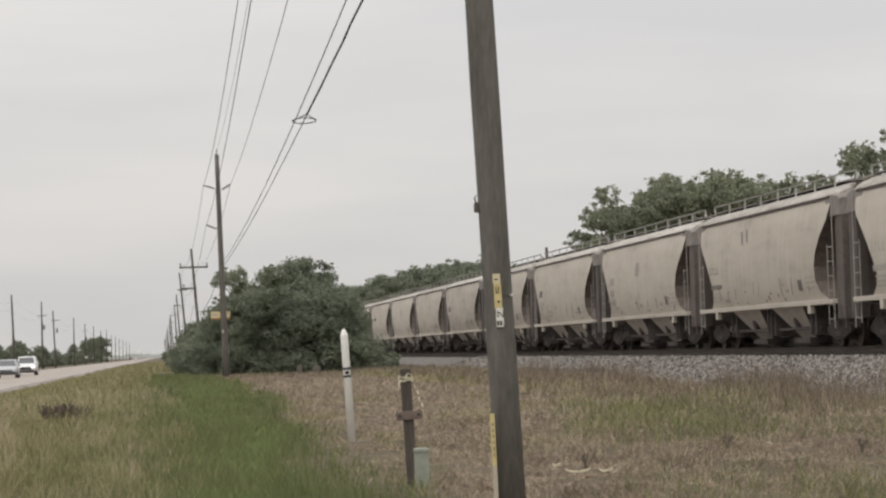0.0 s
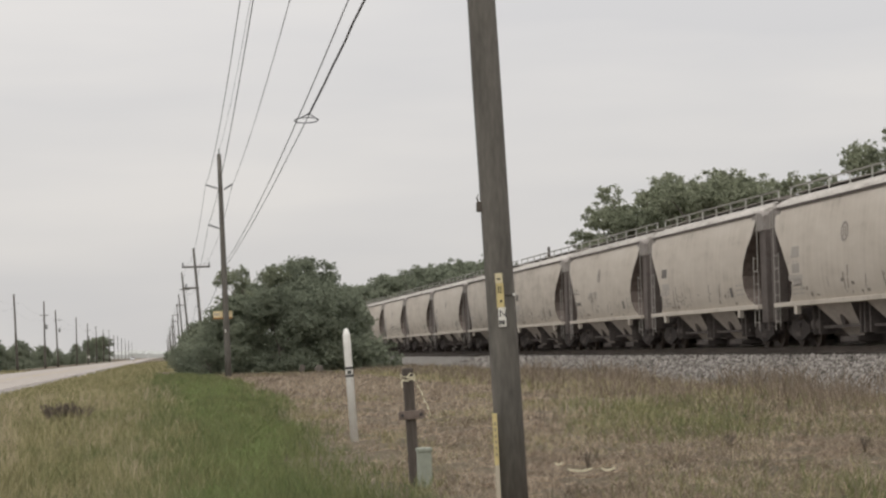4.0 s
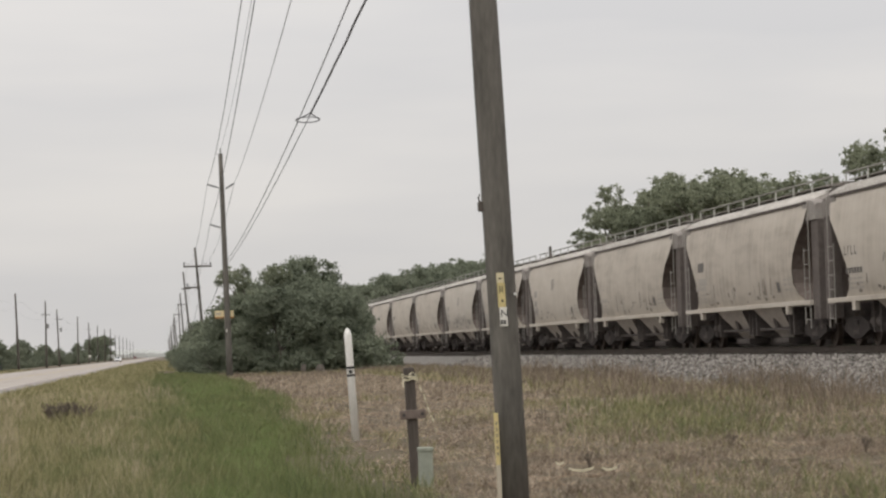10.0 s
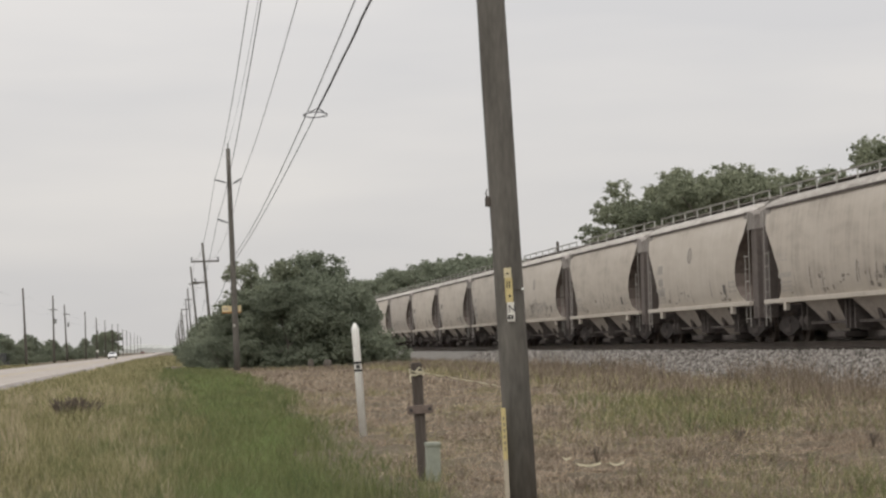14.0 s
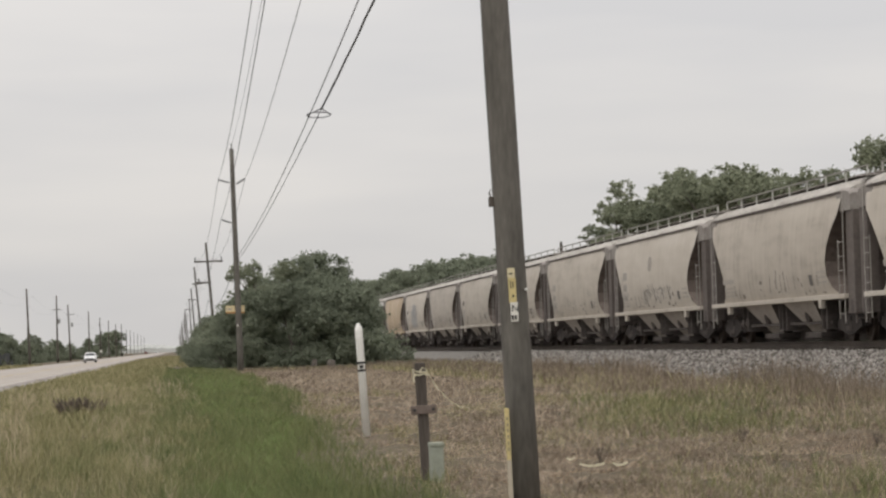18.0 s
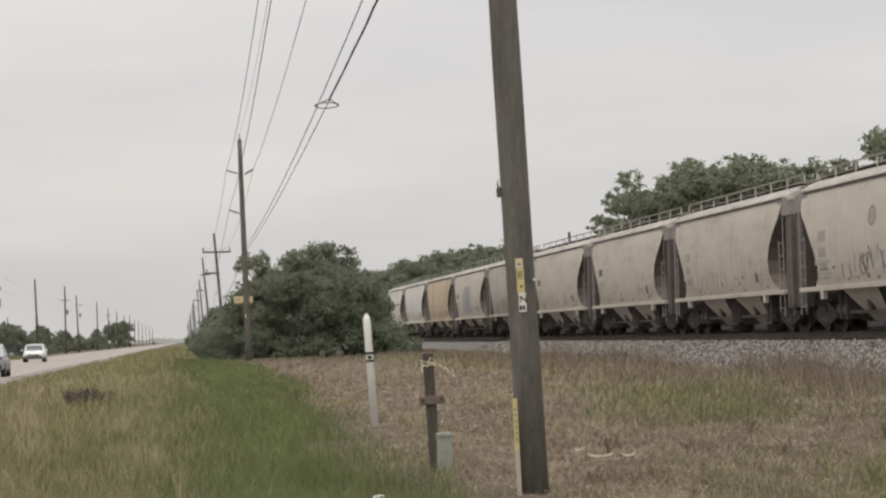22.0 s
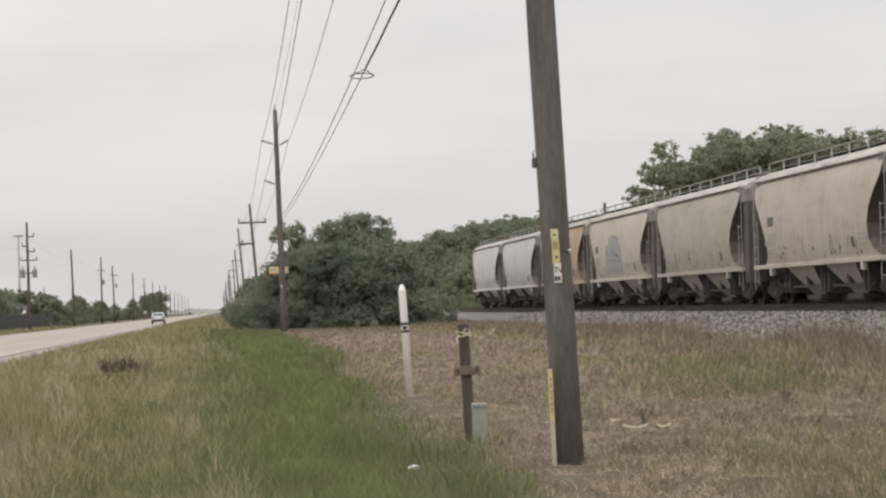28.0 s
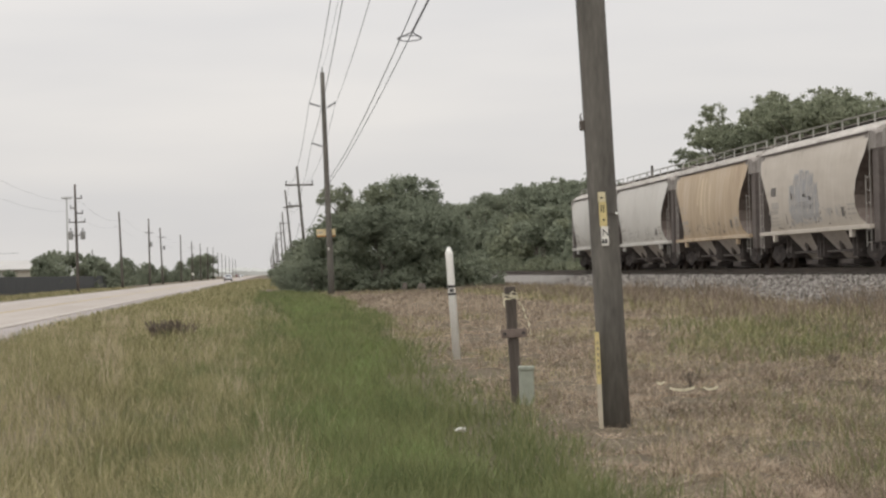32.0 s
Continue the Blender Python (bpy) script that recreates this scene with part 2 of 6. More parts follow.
def tube(bm, path, radii, n=8, caps=True):
    """A round bar along a path of points."""
    pts = [Vector(p) for p in path]
    if not hasattr(radii, "__len__"):
        radii = [radii] * len(pts)
    rings = []
    for i, p in enumerate(pts):
        d = (pts[min(i + 1, len(pts) - 1)] - pts[max(i - 1, 0)]).normalized()
        side = d.cross(Vector((0, 0, 1)) if abs(d.z) < 0.9 else Vector((1, 0, 0))).normalized()
        up = side.cross(d)
        rings.append([bm.verts.new(p + (side * math.cos(a) + up * math.sin(a)) * radii[i]) for a in (2 * math.pi * k / n for k in range(n))])
    for a, b in zip(rings, rings[1:]):
        for k in range(n):
            bm.faces.new((a[k], a[(k + 1) % n], b[(k + 1) % n], b[k]))
    if caps:
        bm.faces.new(rings[0][::-1])
        bm.faces.new(rings[-1])
    return bm


def loft(bm, rings, closed=True, caps=True):
    """Faces between rings of points of equal count."""
    vs = [[bm.verts.new(p) for p in ring] for ring in rings]
    n = len(vs[0])
    for a, b in zip(vs, vs[1:]):
        for k in range(n if closed else n - 1):
            bm.faces.new((a[k], a[(k + 1) % n], b[(k + 1) % n], b[k]))
    if caps and closed:
        bm.faces.new(vs[0][::-1])
        bm.faces.new(vs[-1])
    return bm


def prism(bm, outline, x0, x1):
    """An outline of (y, z) pushed from x0 to x1."""
    a = [bm.verts.new((x0, y, z)) for y, z in outline]
    b = [bm.verts.new((x1, y, z)) for y, z in outline]
    n = len(outline)
    for k in range(n):
        bm.faces.new((a[k], a[(k + 1) % n], b[(k + 1) % n], b[k]))
    bm.faces.new(a[::-1])
    bm.faces.new(b)
    bmesh.ops.recalc_face_normals(bm, faces=bm.faces)
    return bm


def raw_mesh(name, verts, loops, size, mat):
    """A mesh of many faces of one size, from arrays."""
    me = bpy.data.meshes.new(name)
    loops = np.ascontiguousarray(loops, dtype=np.int32).ravel()
    count = len(loops) // size
    me.vertices.add(len(verts))
    me.vertices.foreach_set("co", np.ascontiguousarray(verts, dtype=np.float32).ravel())
    me.loops.add(len(loops))
    me.loops.foreach_set("vertex_index", loops)
    me.polygons.add(count)
    me.polygons.foreach_set("loop_start", np.arange(count, dtype=np.int32) * size)
    me.update(calc_edges=True)
    me.materials.append(mat)
    return me


def thatch(x, y):
    """Low uneven mounds of matted grass on the mown side."""
    f = np.sin(x * 4.3 + 1.3 * np.sin(y * 1.9)) * np.sin(y * 3.1 + 1.7 * np.sin(x * 2.3)) + 0.6 * np.sin(x * 8.3 + y * 3.3) * np.sin(y * 6.1 - x * 2.2)
    where = np.clip((x - 2.2) / 1.0, 0, 1) * np.clip((13.2 - x) / 1.0, 0, 1) * np.clip((y - 10) / 4, 0, 1) * np.clip((95 - y) / 30, 0, 1)
    return 0.055 * f * where


def ground_height(x, y):
    """Height of the land: level at the viewer, slightly higher farther on, lower by the road, higher by the railway."""
    x, y = np.asarray(x, float), np.asarray(y, float)
    g = -0.05 + 0.55 * (1 - np.exp(-np.clip(y - 21, 0, None) / 32.0))
    west = np.clip((x + 5.5) / 4.5, 0, 1)
    west = west * west * (3 - 2 * west)
    road = 0.16 + 0 * x
    z = road + (g - road) * west
    east = np.clip((x - 10) / 5.0, 0, 1)
    z = z + (0.42 - z) * east * east * (3 - 2 * east)
    far = np.clip((-19 - x) / 30.0, 0, 1)
    return z + far * 0.25 + thatch(x, y)


# ---- ground: one sheet to the horizon ----
def make_ground():
    xs = np.concatenate([-np.geomspace(2600, 34, 16), np.arange(-32, 1.6, 0.8), np.arange(1.6, 13.6, 0.25), np.arange(13.6, 40, 0.8), np.geomspace(41, 2600, 18)])
    ys = np.concatenate([-np.geomspace(1500, 12, 12), np.arange(-8, 13, 1.0), np.arange(13, 62, 0.25), np.arange(62, 130, 1.0), np.geomspace(131, 4200, 46)])
    X, Y = np.meshgrid(xs, ys)
    Z = ground_height(X, Y)
    rng = np.random.default_rng(3)
    near = np.exp(-np.clip(Y - 40, 0, None) / 60) * (np.abs(X) < 32)
    Z += near * rng.normal(0, 0.005, Z.shape) * (X > -5)
    nx, ny = len(xs), len(ys)
    idx = np.arange(nx * ny).reshape(ny, nx)
    quads = np.stack([idx[:-1, :-1], idx[:-1, 1:], idx[1:, 1:], idx[1:, :-1]], -1).reshape(-1, 4)
    me = raw_mesh("ground", np.stack([X, Y, Z], -1).reshape(-1, 3), quads, 4, M_SOIL)
    me.shade_smooth()
    return tagged(new("ground", me), "dry flat roadside land with thatch and patchy grass", "ground", kind="structure")


make_ground()


def patch(x, y, size, seed):
    """Smooth random cover, 0 to 1."""
    rng = np.random.default_rng(seed)
    f = np.zeros_like(x)
    for k in range(7):
        a, p = rng.uniform(0, np.pi), rng.uniform(0, 6.28)
        f += np.sin((x * np.cos(a) * 1.0 + y * np.sin(a) * 0.45) * 6.28 / size * rng.uniform(0.6, 1.7) + p)
    return np.clip(0.5 + f * 0.16, 0, 1)


def blades(name, count, area, tall, wide, mat, seed, label, lean=0.35, keep=None, near_bias=1.0, tufts=0.5, lying=False):
    """Grass as bent blades, joined: area = (y0, y1, x at y as two lines: left a + b*y, right c + d*y)."""
    rng = np.random.default_rng(seed)
    y0, y1, (la, lb), (ra, rb) = area
    y = y0 + (y1 - y0) * rng.random(count * 2) ** near_bias
    x = (la + lb * y) + rng.random(count * 2) * ((ra + rb * y) - (la + lb * y))
    x = x + 0.16 * np.sin(x * 9 + 3 * np.sin(y * 4)) * tufts
    if keep is not None:
        ok = rng.random(len(x)) < keep(x, y)
        x, y = x[ok], y[ok]
    x, y = x[:count], y[:count]
    n = len(x)
    h = rng.uniform(tall[0], tall[1], n) * (1 - tufts * patch(x, y, 1.3, seed + 50))
    w = rng.uniform(wide[0], wide[1], n) * np.clip(y / 30, 0.8, 3.0)
    a, b = rng.uniform(0, 2 * np.pi, n), rng.uniform(0, 2 * np.pi, n)
    ln = rng.uniform(0.1, 1.0, n) * lean * h * 2
    base = np.stack([x, y, ground_height(x, y) - 0.02], -1)
    side = np.stack([np.cos(a), np.sin(a), 0 * a], -1) * w[:, None] / 2
    bend = np.stack([np.cos(b), np.sin(b), 0 * b], -1) * ln[:, None]
    up = np.zeros((n, 3))
    up[:, 2] = h
    mid = base + up * 0.55 + bend * 0.3
    tip = base + up + bend
    verts = np.stack([base - side, base + side, mid + side * 0.8, mid - side * 0.8, tip - side * 0.15, tip + side * 0.15], 1).reshape(-1, 3)
    if lying:
        # a straw that lies: one strip from foot to tip
        verts = np.stack([base - side, base + side, tip + side * 0.5, tip - side * 0.5], 1).reshape(-1, 3)
        return tagged(new(name, raw_mesh(name, verts, np.arange(n * 4), 4, mat)), label, "grass", kind="stuff")
    o = np.arange(n)[:, None] * 6
    quads = np.concatenate([o + [0, 1, 2, 3], o + [3, 2, 5, 4]], 1).reshape(-1, 4)
    return tagged(new(name, raw_mesh(name, verts, quads, 4, mat)), label, "grass", kind="stuff")


def in_strip(x, y, x0, x1, soft):
    return np.clip((x - x0) / soft, 0, 1) * np.clip((x1 - x) / soft, 0, 1)


# ---- road ----
ROAD_Y = (-1400.0, 3800.0)


def strip(name, x0, x1, z0, z1, mat, y0=ROAD_Y[0], y1=ROAD_Y[1], parent=None, label="", step=40.0):
    """A long slab between x0 and x1."""
    bm = bmesh.new()
    n = max(1, int((y1 - y0) / step))
    loft(bm, [[(x0, y, z0), (x1, y, z0), (x1, y, z1), (x0, y, z1)] for y in (y0 + (y1 - y0) * i / n for i in range(n + 1))])
    bmesh.ops.recalc_face_normals(bm, faces=bm.faces)
    return part(name, bm, mat, parent, label)


def make_road():
    road = tagged(strip("road", -16.2, -7.6, 0.02, 0.25, M_ROAD), "pale worn two-lane concrete highway", "road", kind="structure")
    tagged(strip("road_shoulder", -7.6, -6.25, 0.02, 0.225, M_SHOULDER), "grey paved highway shoulder", "road", kind="structure")
    tagged(strip("road_shoulder", -17.2, -16.2, 0.02, 0.225, M_SHOULDER), "grey paved highway shoulder", "road", kind="structure")
    for x in (-11.42, -11.18):
        strip("centre_line", x, x + 0.11, 0.2515, 0.2555, M_YELLOW_LINE, parent=road, label="worn double yellow centre line")
    for x in (-15.2, -7.95):
        strip("edge_line", x, x + 0.12, 0.2515, 0.2555, M_WHITE_LINE, parent=road, label="worn white edge line")
    return road


make_road()


# ---- railway ----
TRACK_X, RAIL_TOP = 19.3, 1.33


def make_track():
    y0, y1 = -400.0, 3000.0
    bm = bmesh.new()
    section = [(13.9, 0.2), (15.0, 0.5), (17.15, 1.02), (17.5, 1.06), (21.1, 1.06), (21.5, 1.02), (23.6, 0.6), (24.4, 0.2)]
    rng = random.Random(5)
    ys = [y0 + 20 * i for i in range(22)] + [40 + 1.6 * i for i in range(100)] + [200 + 25 * i for i in range(113)]
    rings = []
    for y in ys:
        rings.append([(x + rng.uniform(-0.08, 0.08), y, z + rng.uniform(-0.02, 0.02) * (z > 0.5)) for x, z in section])
    loft(bm, rings, closed=False)
    bed = tagged(part("track_bed", bm, M_BALLAST), "raised railway bed of grey crushed stone", "railway track", kind="structure")
    for side in (-1, 1):
        x = TRACK_X + side * 0.7525
        b = bmesh.new()
        prof = [(-0.07, 0), (0.07, 0), (0.07, 0.015), (0.012, 0.03), (0.012, 0.13), (0.036, 0.14), (0.036, 0.175), (-0.036, 0.175), (-0.036, 0.14), (-0.012, 0.13), (-0.012, 0.03), (-0.07, 0.015)]
        loft(b, [[(x + px, y, RAIL_TOP - 0.175 + pz) for px, pz in prof] for y in (y0, 0, 200, 800, y1)])
        bmesh.ops.recalc_face_normals(b, faces=b.faces)
        part("rail", b, M_RAIL, bed, "rusty steel rail")
    # ties in the stretch in view, each a block; the rest joined
    b = box(bmesh.new(), (-1.3, -0.115, -0.18), (1.3, 0.115, 0.0))
    me = bpy.data.meshes.new("tie")
    b.to_mesh(me)
    b.free()
    me.materials.append(M_TIE)
    for i in range(260):
        part("tie", me, None, bed, at=pose(TRACK_X, 50 + i * 0.55, RAIL_TOP - 0.178))
    return bed


make_track()


def make_ballast_stones():
    """Loose stones on the near slope of the track bed, thinning out with distance."""
    rng = np.random.default_rng(11)
    n = 40000
    y = 44 + 90 * rng.random(n) ** 1.7
    u = rng.random(n)
    x = 14.2 + u * 3.9
    z = np.interp(x, [13.9, 15.0, 17.15, 17.5, 21], [0.2, 0.5, 1.02, 1.06, 1.06])
    r = rng.uniform(0.025, 0.06, n)
    base = np.array([(1, 0, 0), (-1, 0, 0), (0, 1, 0), (0, -1, 0), (0, 0, 1), (0, 0, -1)], float)
    v = base[None] * rng.uniform(0.6, 1.25, (n, 6, 1)) * r[:, None, None] + rng.normal(0, 0.25, (n, 6, 3)) * r[:, None, None]
    v += np.stack([x, y, z + 0.012], -1)[:, None]
    f = np.array([(0, 2, 4), (2, 1, 4), (1, 3, 4), (3, 0, 4), (2, 0, 5), (1, 2, 5), (3, 1, 5), (0, 3, 5)])
    tris = (np.arange(n)[:, None, None] * 6 + f[None]).reshape(-1, 3)
    tagged(new("ballast_stones", raw_mesh("ballast_stones", v.reshape(-1, 3), tris, 3, M_STONE)), "loose grey crushed stones on the railway bank", "stones", kind="stuff")


make_ballast_stones()


# ---- trees ----
def leaf_cloud(name, lobes, clumps, per, leaf, spread_r, seed, mat, flat=0.75):
    """Leaves in clumps over the surfaces of several lobes (x, y, z, r)."""
    rng = np.random.default_rng(seed)
    L = np.array(lobes, float)
    weight = L[:, 3] ** 2
    pick = rng.choice(len(L), clumps, p=weight / weight.sum())
    d = rng.normal(size=(clumps, 3))
    d /= np.linalg.norm(d, axis=1)[:, None]
    c = L[pick, :3] + d * [1, 1, flat] * L[pick, 3:4] * rng.uniform(0.45, 1.12, (clumps, 1)) ** 0.7
    size = spread_r * rng.uniform(0.5, 1.4, clumps)
    n = clumps * per
    q = rng.normal(size=(n, 3))
    q /= np.linalg.norm(q, axis=1)[:, None]
    p = np.repeat(c, per, 0) + q * [1, 1, 0.8] * (np.repeat(size, per) * rng.random(n) ** 0.7)[:, None]
    p[:, 2] = np.maximum(p[:, 2], 0.05)
    nrm = rng.normal(size=(n, 3)) + q * 0.25 + np.repeat(d, per, 0) * 0.45 + [0, 0, 0.35]
    nrm /= np.linalg.norm(nrm, axis=1)[:, None]
    t = np.cross(nrm, rng.normal(size=(n, 3)))
    t /= np.linalg.norm(t, axis=1)[:, None]
    b = np.cross(nrm, t)
    s = leaf * rng.uniform(0.6, 1.4, (n, 1))
    v = np.stack([p - t * s, p + b * s * 0.55, p + t * s, p - b * s * 0.55], 1).reshape(-1, 3)
    return raw_mesh(name, v, np.arange(n * 4).reshape(-1, 4), 4, mat)


def make_trunk(height, r, limbs, seed):
    rng = random.Random(seed)
    bm = bmesh.new()
    top = Vector((rng.uniform(-0.3, 0.3), rng.uniform(-0.3, 0.3), height))
    tube(bm, [(0, 0, -0.3), (0, 0, 0.2), top * 0.5 + Vector((0.1, 0, 0)), top], [r * 1.3, r, r * 0.75, r * 0.45], 8)
    for x, y, z, lr in limbs:
        start = top * rng.uniform(0.45, 0.95)
        end = Vector((x, y, z))
        midp = start.lerp(end, 0.5) + Vector((0, 0, 0.25))
        tube(bm, [start, midp, end], [r * 0.42, r * 0.28, r * 0.12], 6)
    return bm


TREE_MESHES = {}


TREE_SHAPES = {  # trunk height, trunk radius, lobes, reach, lobe heights, droop, lobe radii
    "broad": (5.0, 0.24, 20, (0.6, 3.3), (4.0, 10.6), 0.35, (0.7, 1.5)),
    "airy": (5.5, 0.20, 22, (0.4, 3.6), (4.2, 10.9), 0.32, (0.5, 1.15)),
    "thicket": (2.0, 0.10, 11, (0.3, 2.0), (0.9, 4.6), 0.5, (0.8, 1.5)),
    "bush": (0.8, 0.05, 8, (0.2, 1.3), (0.4, 1.9), 0.3, (0.45, 0.85)),
}


def tree_kind(kind, seed, near, pale):
    """The meshes of one kind of tree: trunk and crown; near ones have finer leaves."""
    key = (kind, seed, near, pale)
    if key in TREE_MESHES:
        return TREE_MESHES[key]
    trunk_h, r, count, reach, heights, droop, radii = TREE_SHAPES[kind]
    rng = random.Random(seed * 7 + len(kind))
    lobes = []
    for i in range(count):
        a, d = rng.uniform(0, 6.28), rng.uniform(*reach)
        lobes.append((math.cos(a) * d, math.sin(a) * d, rng.uniform(*heights) - d * droop, rng.uniform(*radii)))
    clumps, per, leaf, spread_r = {
        ("broad", True): (700, 26, 0.115, 0.44), ("broad", False): (420, 18, 0.21, 0.6),
        ("airy", True): (620, 22, 0.10, 0.30), ("airy", False): (260, 18, 0.18, 0.5),
        ("thicket", True): (1050, 22, 0.082, 0.32), ("thicket", False): (230, 14, 0.19, 0.42),
        ("bush", True): (380, 18, 0.06, 0.22), ("bush", False): (140, 14, 0.11, 0.3)}[(kind, near)]
    crown = leaf_cloud("crown", lobes, clumps, per, leaf, spread_r, seed + 40, M_LEAF_LIGHT if pale else M_LEAF)
    bm = make_trunk(trunk_h, r, lobes, seed)
    trunk = bpy.data.meshes.new("trunk")
    bm.to_mesh(trunk)
    bm.free()
    trunk.materials.append(M_BARK)
    TREE_MESHES[key] = (trunk, crown)
    return TREE_MESHES[key]


def plant_tree(kind, seed, x, y, scale, turn, label, group, name="tree", near=False, pale=False, sink=0.0, tall=1.0):
    trunk, crown = tree_kind(kind, seed, near, pale)
    t = empty(name, Matrix.LocRotScale((x, y, float(ground_height(x, y)) - sink), Euler((0, 0, turn)), (scale, scale, scale * tall)))
    part("trunk", trunk, None, t)
    part("crown", crown, None, t)
    return tagged(t, label, "bush" if kind == "bush" else "tree", group)


def plant_all():
    rng = random.Random(21)
    # thicket between the pole line and the railway
    spots = [("thicket", 1, 4.1, 130, 0.9), ("thicket", 2, 6.0, 128, 0.86), ("thicket", 3, 8.3, 130, 1.27), ("thicket", 1, 9.1, 133, 1.06), ("airy", 2, 4.9, 132, 0.58),
             ("thicket", 2, 7.9, 136, 1.2), ("thicket", 3, 4.8, 140, 0.95), ("thicket", 1, 9.7, 138, 1.02), ("thicket", 3, 3.2, 136, 0.6),
             ("thicket", 2, 10.4, 146, 0.85), ("thicket", 2, 3.2, 150, 0.62), ("thicket", 1, 6.4, 150, 1.15), ("thicket", 3, 3.0, 165, 0.62),
             ("thicket", 1, 3.5, 185, 0.8), ("thicket", 2, 3.4, 205, 0.76), ("thicket", 3, 3.4, 235, 0.8), ("thicket", 1, 3.4, 270, 0.8), ("thicket", 2, 3.4, 320, 0.8)]
    for k, s, x, y, sc in spots:
        plant_tree(k, s, x, y, sc, rng.uniform(0, 6.28), "dense dark green roadside tree in a thicket", "thicket by the poles", near=y < 160, pale=k == "airy")
    for i, (x, y, sc) in enumerate([(2.5, 128, 0.85), (3.2, 128, 0.9), (4.4, 128.5, 0.8), (5.8, 129, 0.7), (7.2, 129, 0.7), (8.6, 129.5, 0.75), (2.4, 138, 0.8), (2.3, 150, 0.8), (2.2, 165, 0.85), (2.3, 185, 0.9), (1.8, 136, 0.75), (1.9, 148, 0.8), (1.9, 163, 0.85), (2.0, 182, 0.95), (2.2, 205, 1.1), (2.4, 235, 1.2), (2.5, 270, 1.3)]):
        plant_tree("bush", 1 + i % 2, x, y, sc, rng.uniform(0, 6.28), "low dark green bush at the foot of a thicket", "bushes by the poles", "bush", near=y < 140)
    # woods beyond the railway: heights follow the stretches of tall and low growth
    for x, y, h, turn in ((31.0, 99.0, 9.9, 0.4), (30.4, 95.2, 10.1, 2.1), (31.6, 92.0, 9.8, 4.4)):
        plant_tree("airy", 1 + int(turn) % 3, x, y, h / 11.2, turn, "tall green tree in woods beyond the railway", "woods beyond the railway", near=True, pale=True)
    y = 106.0
    while y < 520:
        h = float(np.interp(y, [106, 117.9, 118, 125, 131, 136, 141, 147, 154, 160, 164, 168, 173, 186, 205, 232, 270, 323, 378, 414, 520],
                            [5.0, 5.0, 9.1, 11.3, 12.2, 11.8, 11.0, 11.0, 12.1, 11.9, 8.2, 7.0, 6.8, 7.2, 7.9, 10.2, 11.4, 12.5, 12.9, 13.7, 14.0]))
        if h > 6.5:
            kind = "airy" if (y < 182 or rng.random() < 0.4) else "broad"
            plant_tree(kind, 1 + rng.randrange(3), rng.uniform(30, 32), y, h * rng.uniform(0.92, 1.03) / 11.2, rng.uniform(0, 6.28), "tall green tree in woods beyond the railway", "woods beyond the railway", near=y < 185, pale=y < 185)
        else:
            plant_tree("thicket", 1 + rng.randrange(3), rng.uniform(29, 31), y, 0.8, rng.uniform(0, 6.28), "green understorey tree along the railway", "woods beyond the railway", pale=True)
        y += rng.uniform(3.0, 4.6) * (1 + max(0, y - 180) / 120)
    for x, y, sc in ((28.6, 168, 1.4), (28.4, 174, 1.36), (28.8, 180, 1.34), (28.5, 186, 1.32), (28.7, 193, 1.32)):
        plant_tree("thicket", 1 + rng.randrange(3), x, y, sc, rng.uniform(0, 6.28), "green understorey tree along the railway", "woods beyond the railway", near=True, pale=True)
    y = 158.0
    while y < 430:
        plant_tree("thicket", 1 + rng.randrange(3), rng.uniform(26.5, 28.5), y, rng.uniform(0.62, 0.8) if y < 190 else rng.uniform(1.05, 1.4), rng.uniform(0, 6.28), "green understorey tree along the railway", "woods beyond the railway", near=150 < y < 205, pale=rng.random() < 0.35)
        y += rng.uniform(3.4, 5.2) * (1 + y / 300)
    y = 150.0
    while y < 330:
        plant_tree("bush", 1 + rng.randrange(2), rng.uniform(24.6, 25.8), y, rng.uniform(0.75, 1.1), rng.uniform(0, 6.28), "low green bush beside the railway bed", "bushes beyond the railway", "bush", near=y < 165, pale=True)
        y += rng.uniform(1.8, 3.2) * (1 + y / 200)
    for k in range(10):
        plant_tree("thicket", 1 + rng.randrange(3), rng.uniform(27, 29), 90 + 7.2 * k, rng.uniform(0.6, 0.8), rng.uniform(0, 6.28), "green understorey tree along the railway", "woods beyond the railway", pale=True)
    # far side of the road
    for y, h in ((205, 2.3), (222, 2.5), (238, 2.6), (254, 2.7), (281, 4.2), (291, 5.0), (302, 5.4), (314, 5.7), (327, 5.3), (340, 4.8), (354, 4.8), (372, 5.2), (392, 5.0), (410, 5.7), (428, 5.8), (450, 5.2), (476, 5.0),
                 (505, 5.0), (535, 4.8), (566, 5.0), (600, 4.6), (640, 5.0), (680, 5.4), (725, 6.0), (770, 6.6), (820, 7.4), (870, 8.0), (920, 9.6), (980, 10.8), (1040, 11.6), (1100, 11.6)):
        kind = "thicket" if h < 6.2 else "broad"
        plant_tree(kind, 1 + rng.randrange(3), rng.uniform(-27, -24.5), y, h / (5.6 if kind == "thicket" else 11.2) * rng.uniform(0.95, 1.05), rng.uniform(0, 6.28), "dark green tree across the highway", "trees across the highway")
        if y > 320:
            plant_tree("thicket", 1 + rng.randrange(3), rng.uniform(-25, -23.5), y + 9, rng.uniform(0.55, 0.75), rng.uniform(0, 6.28), "dark green low tree across the highway", "trees across the highway")


plant_all()


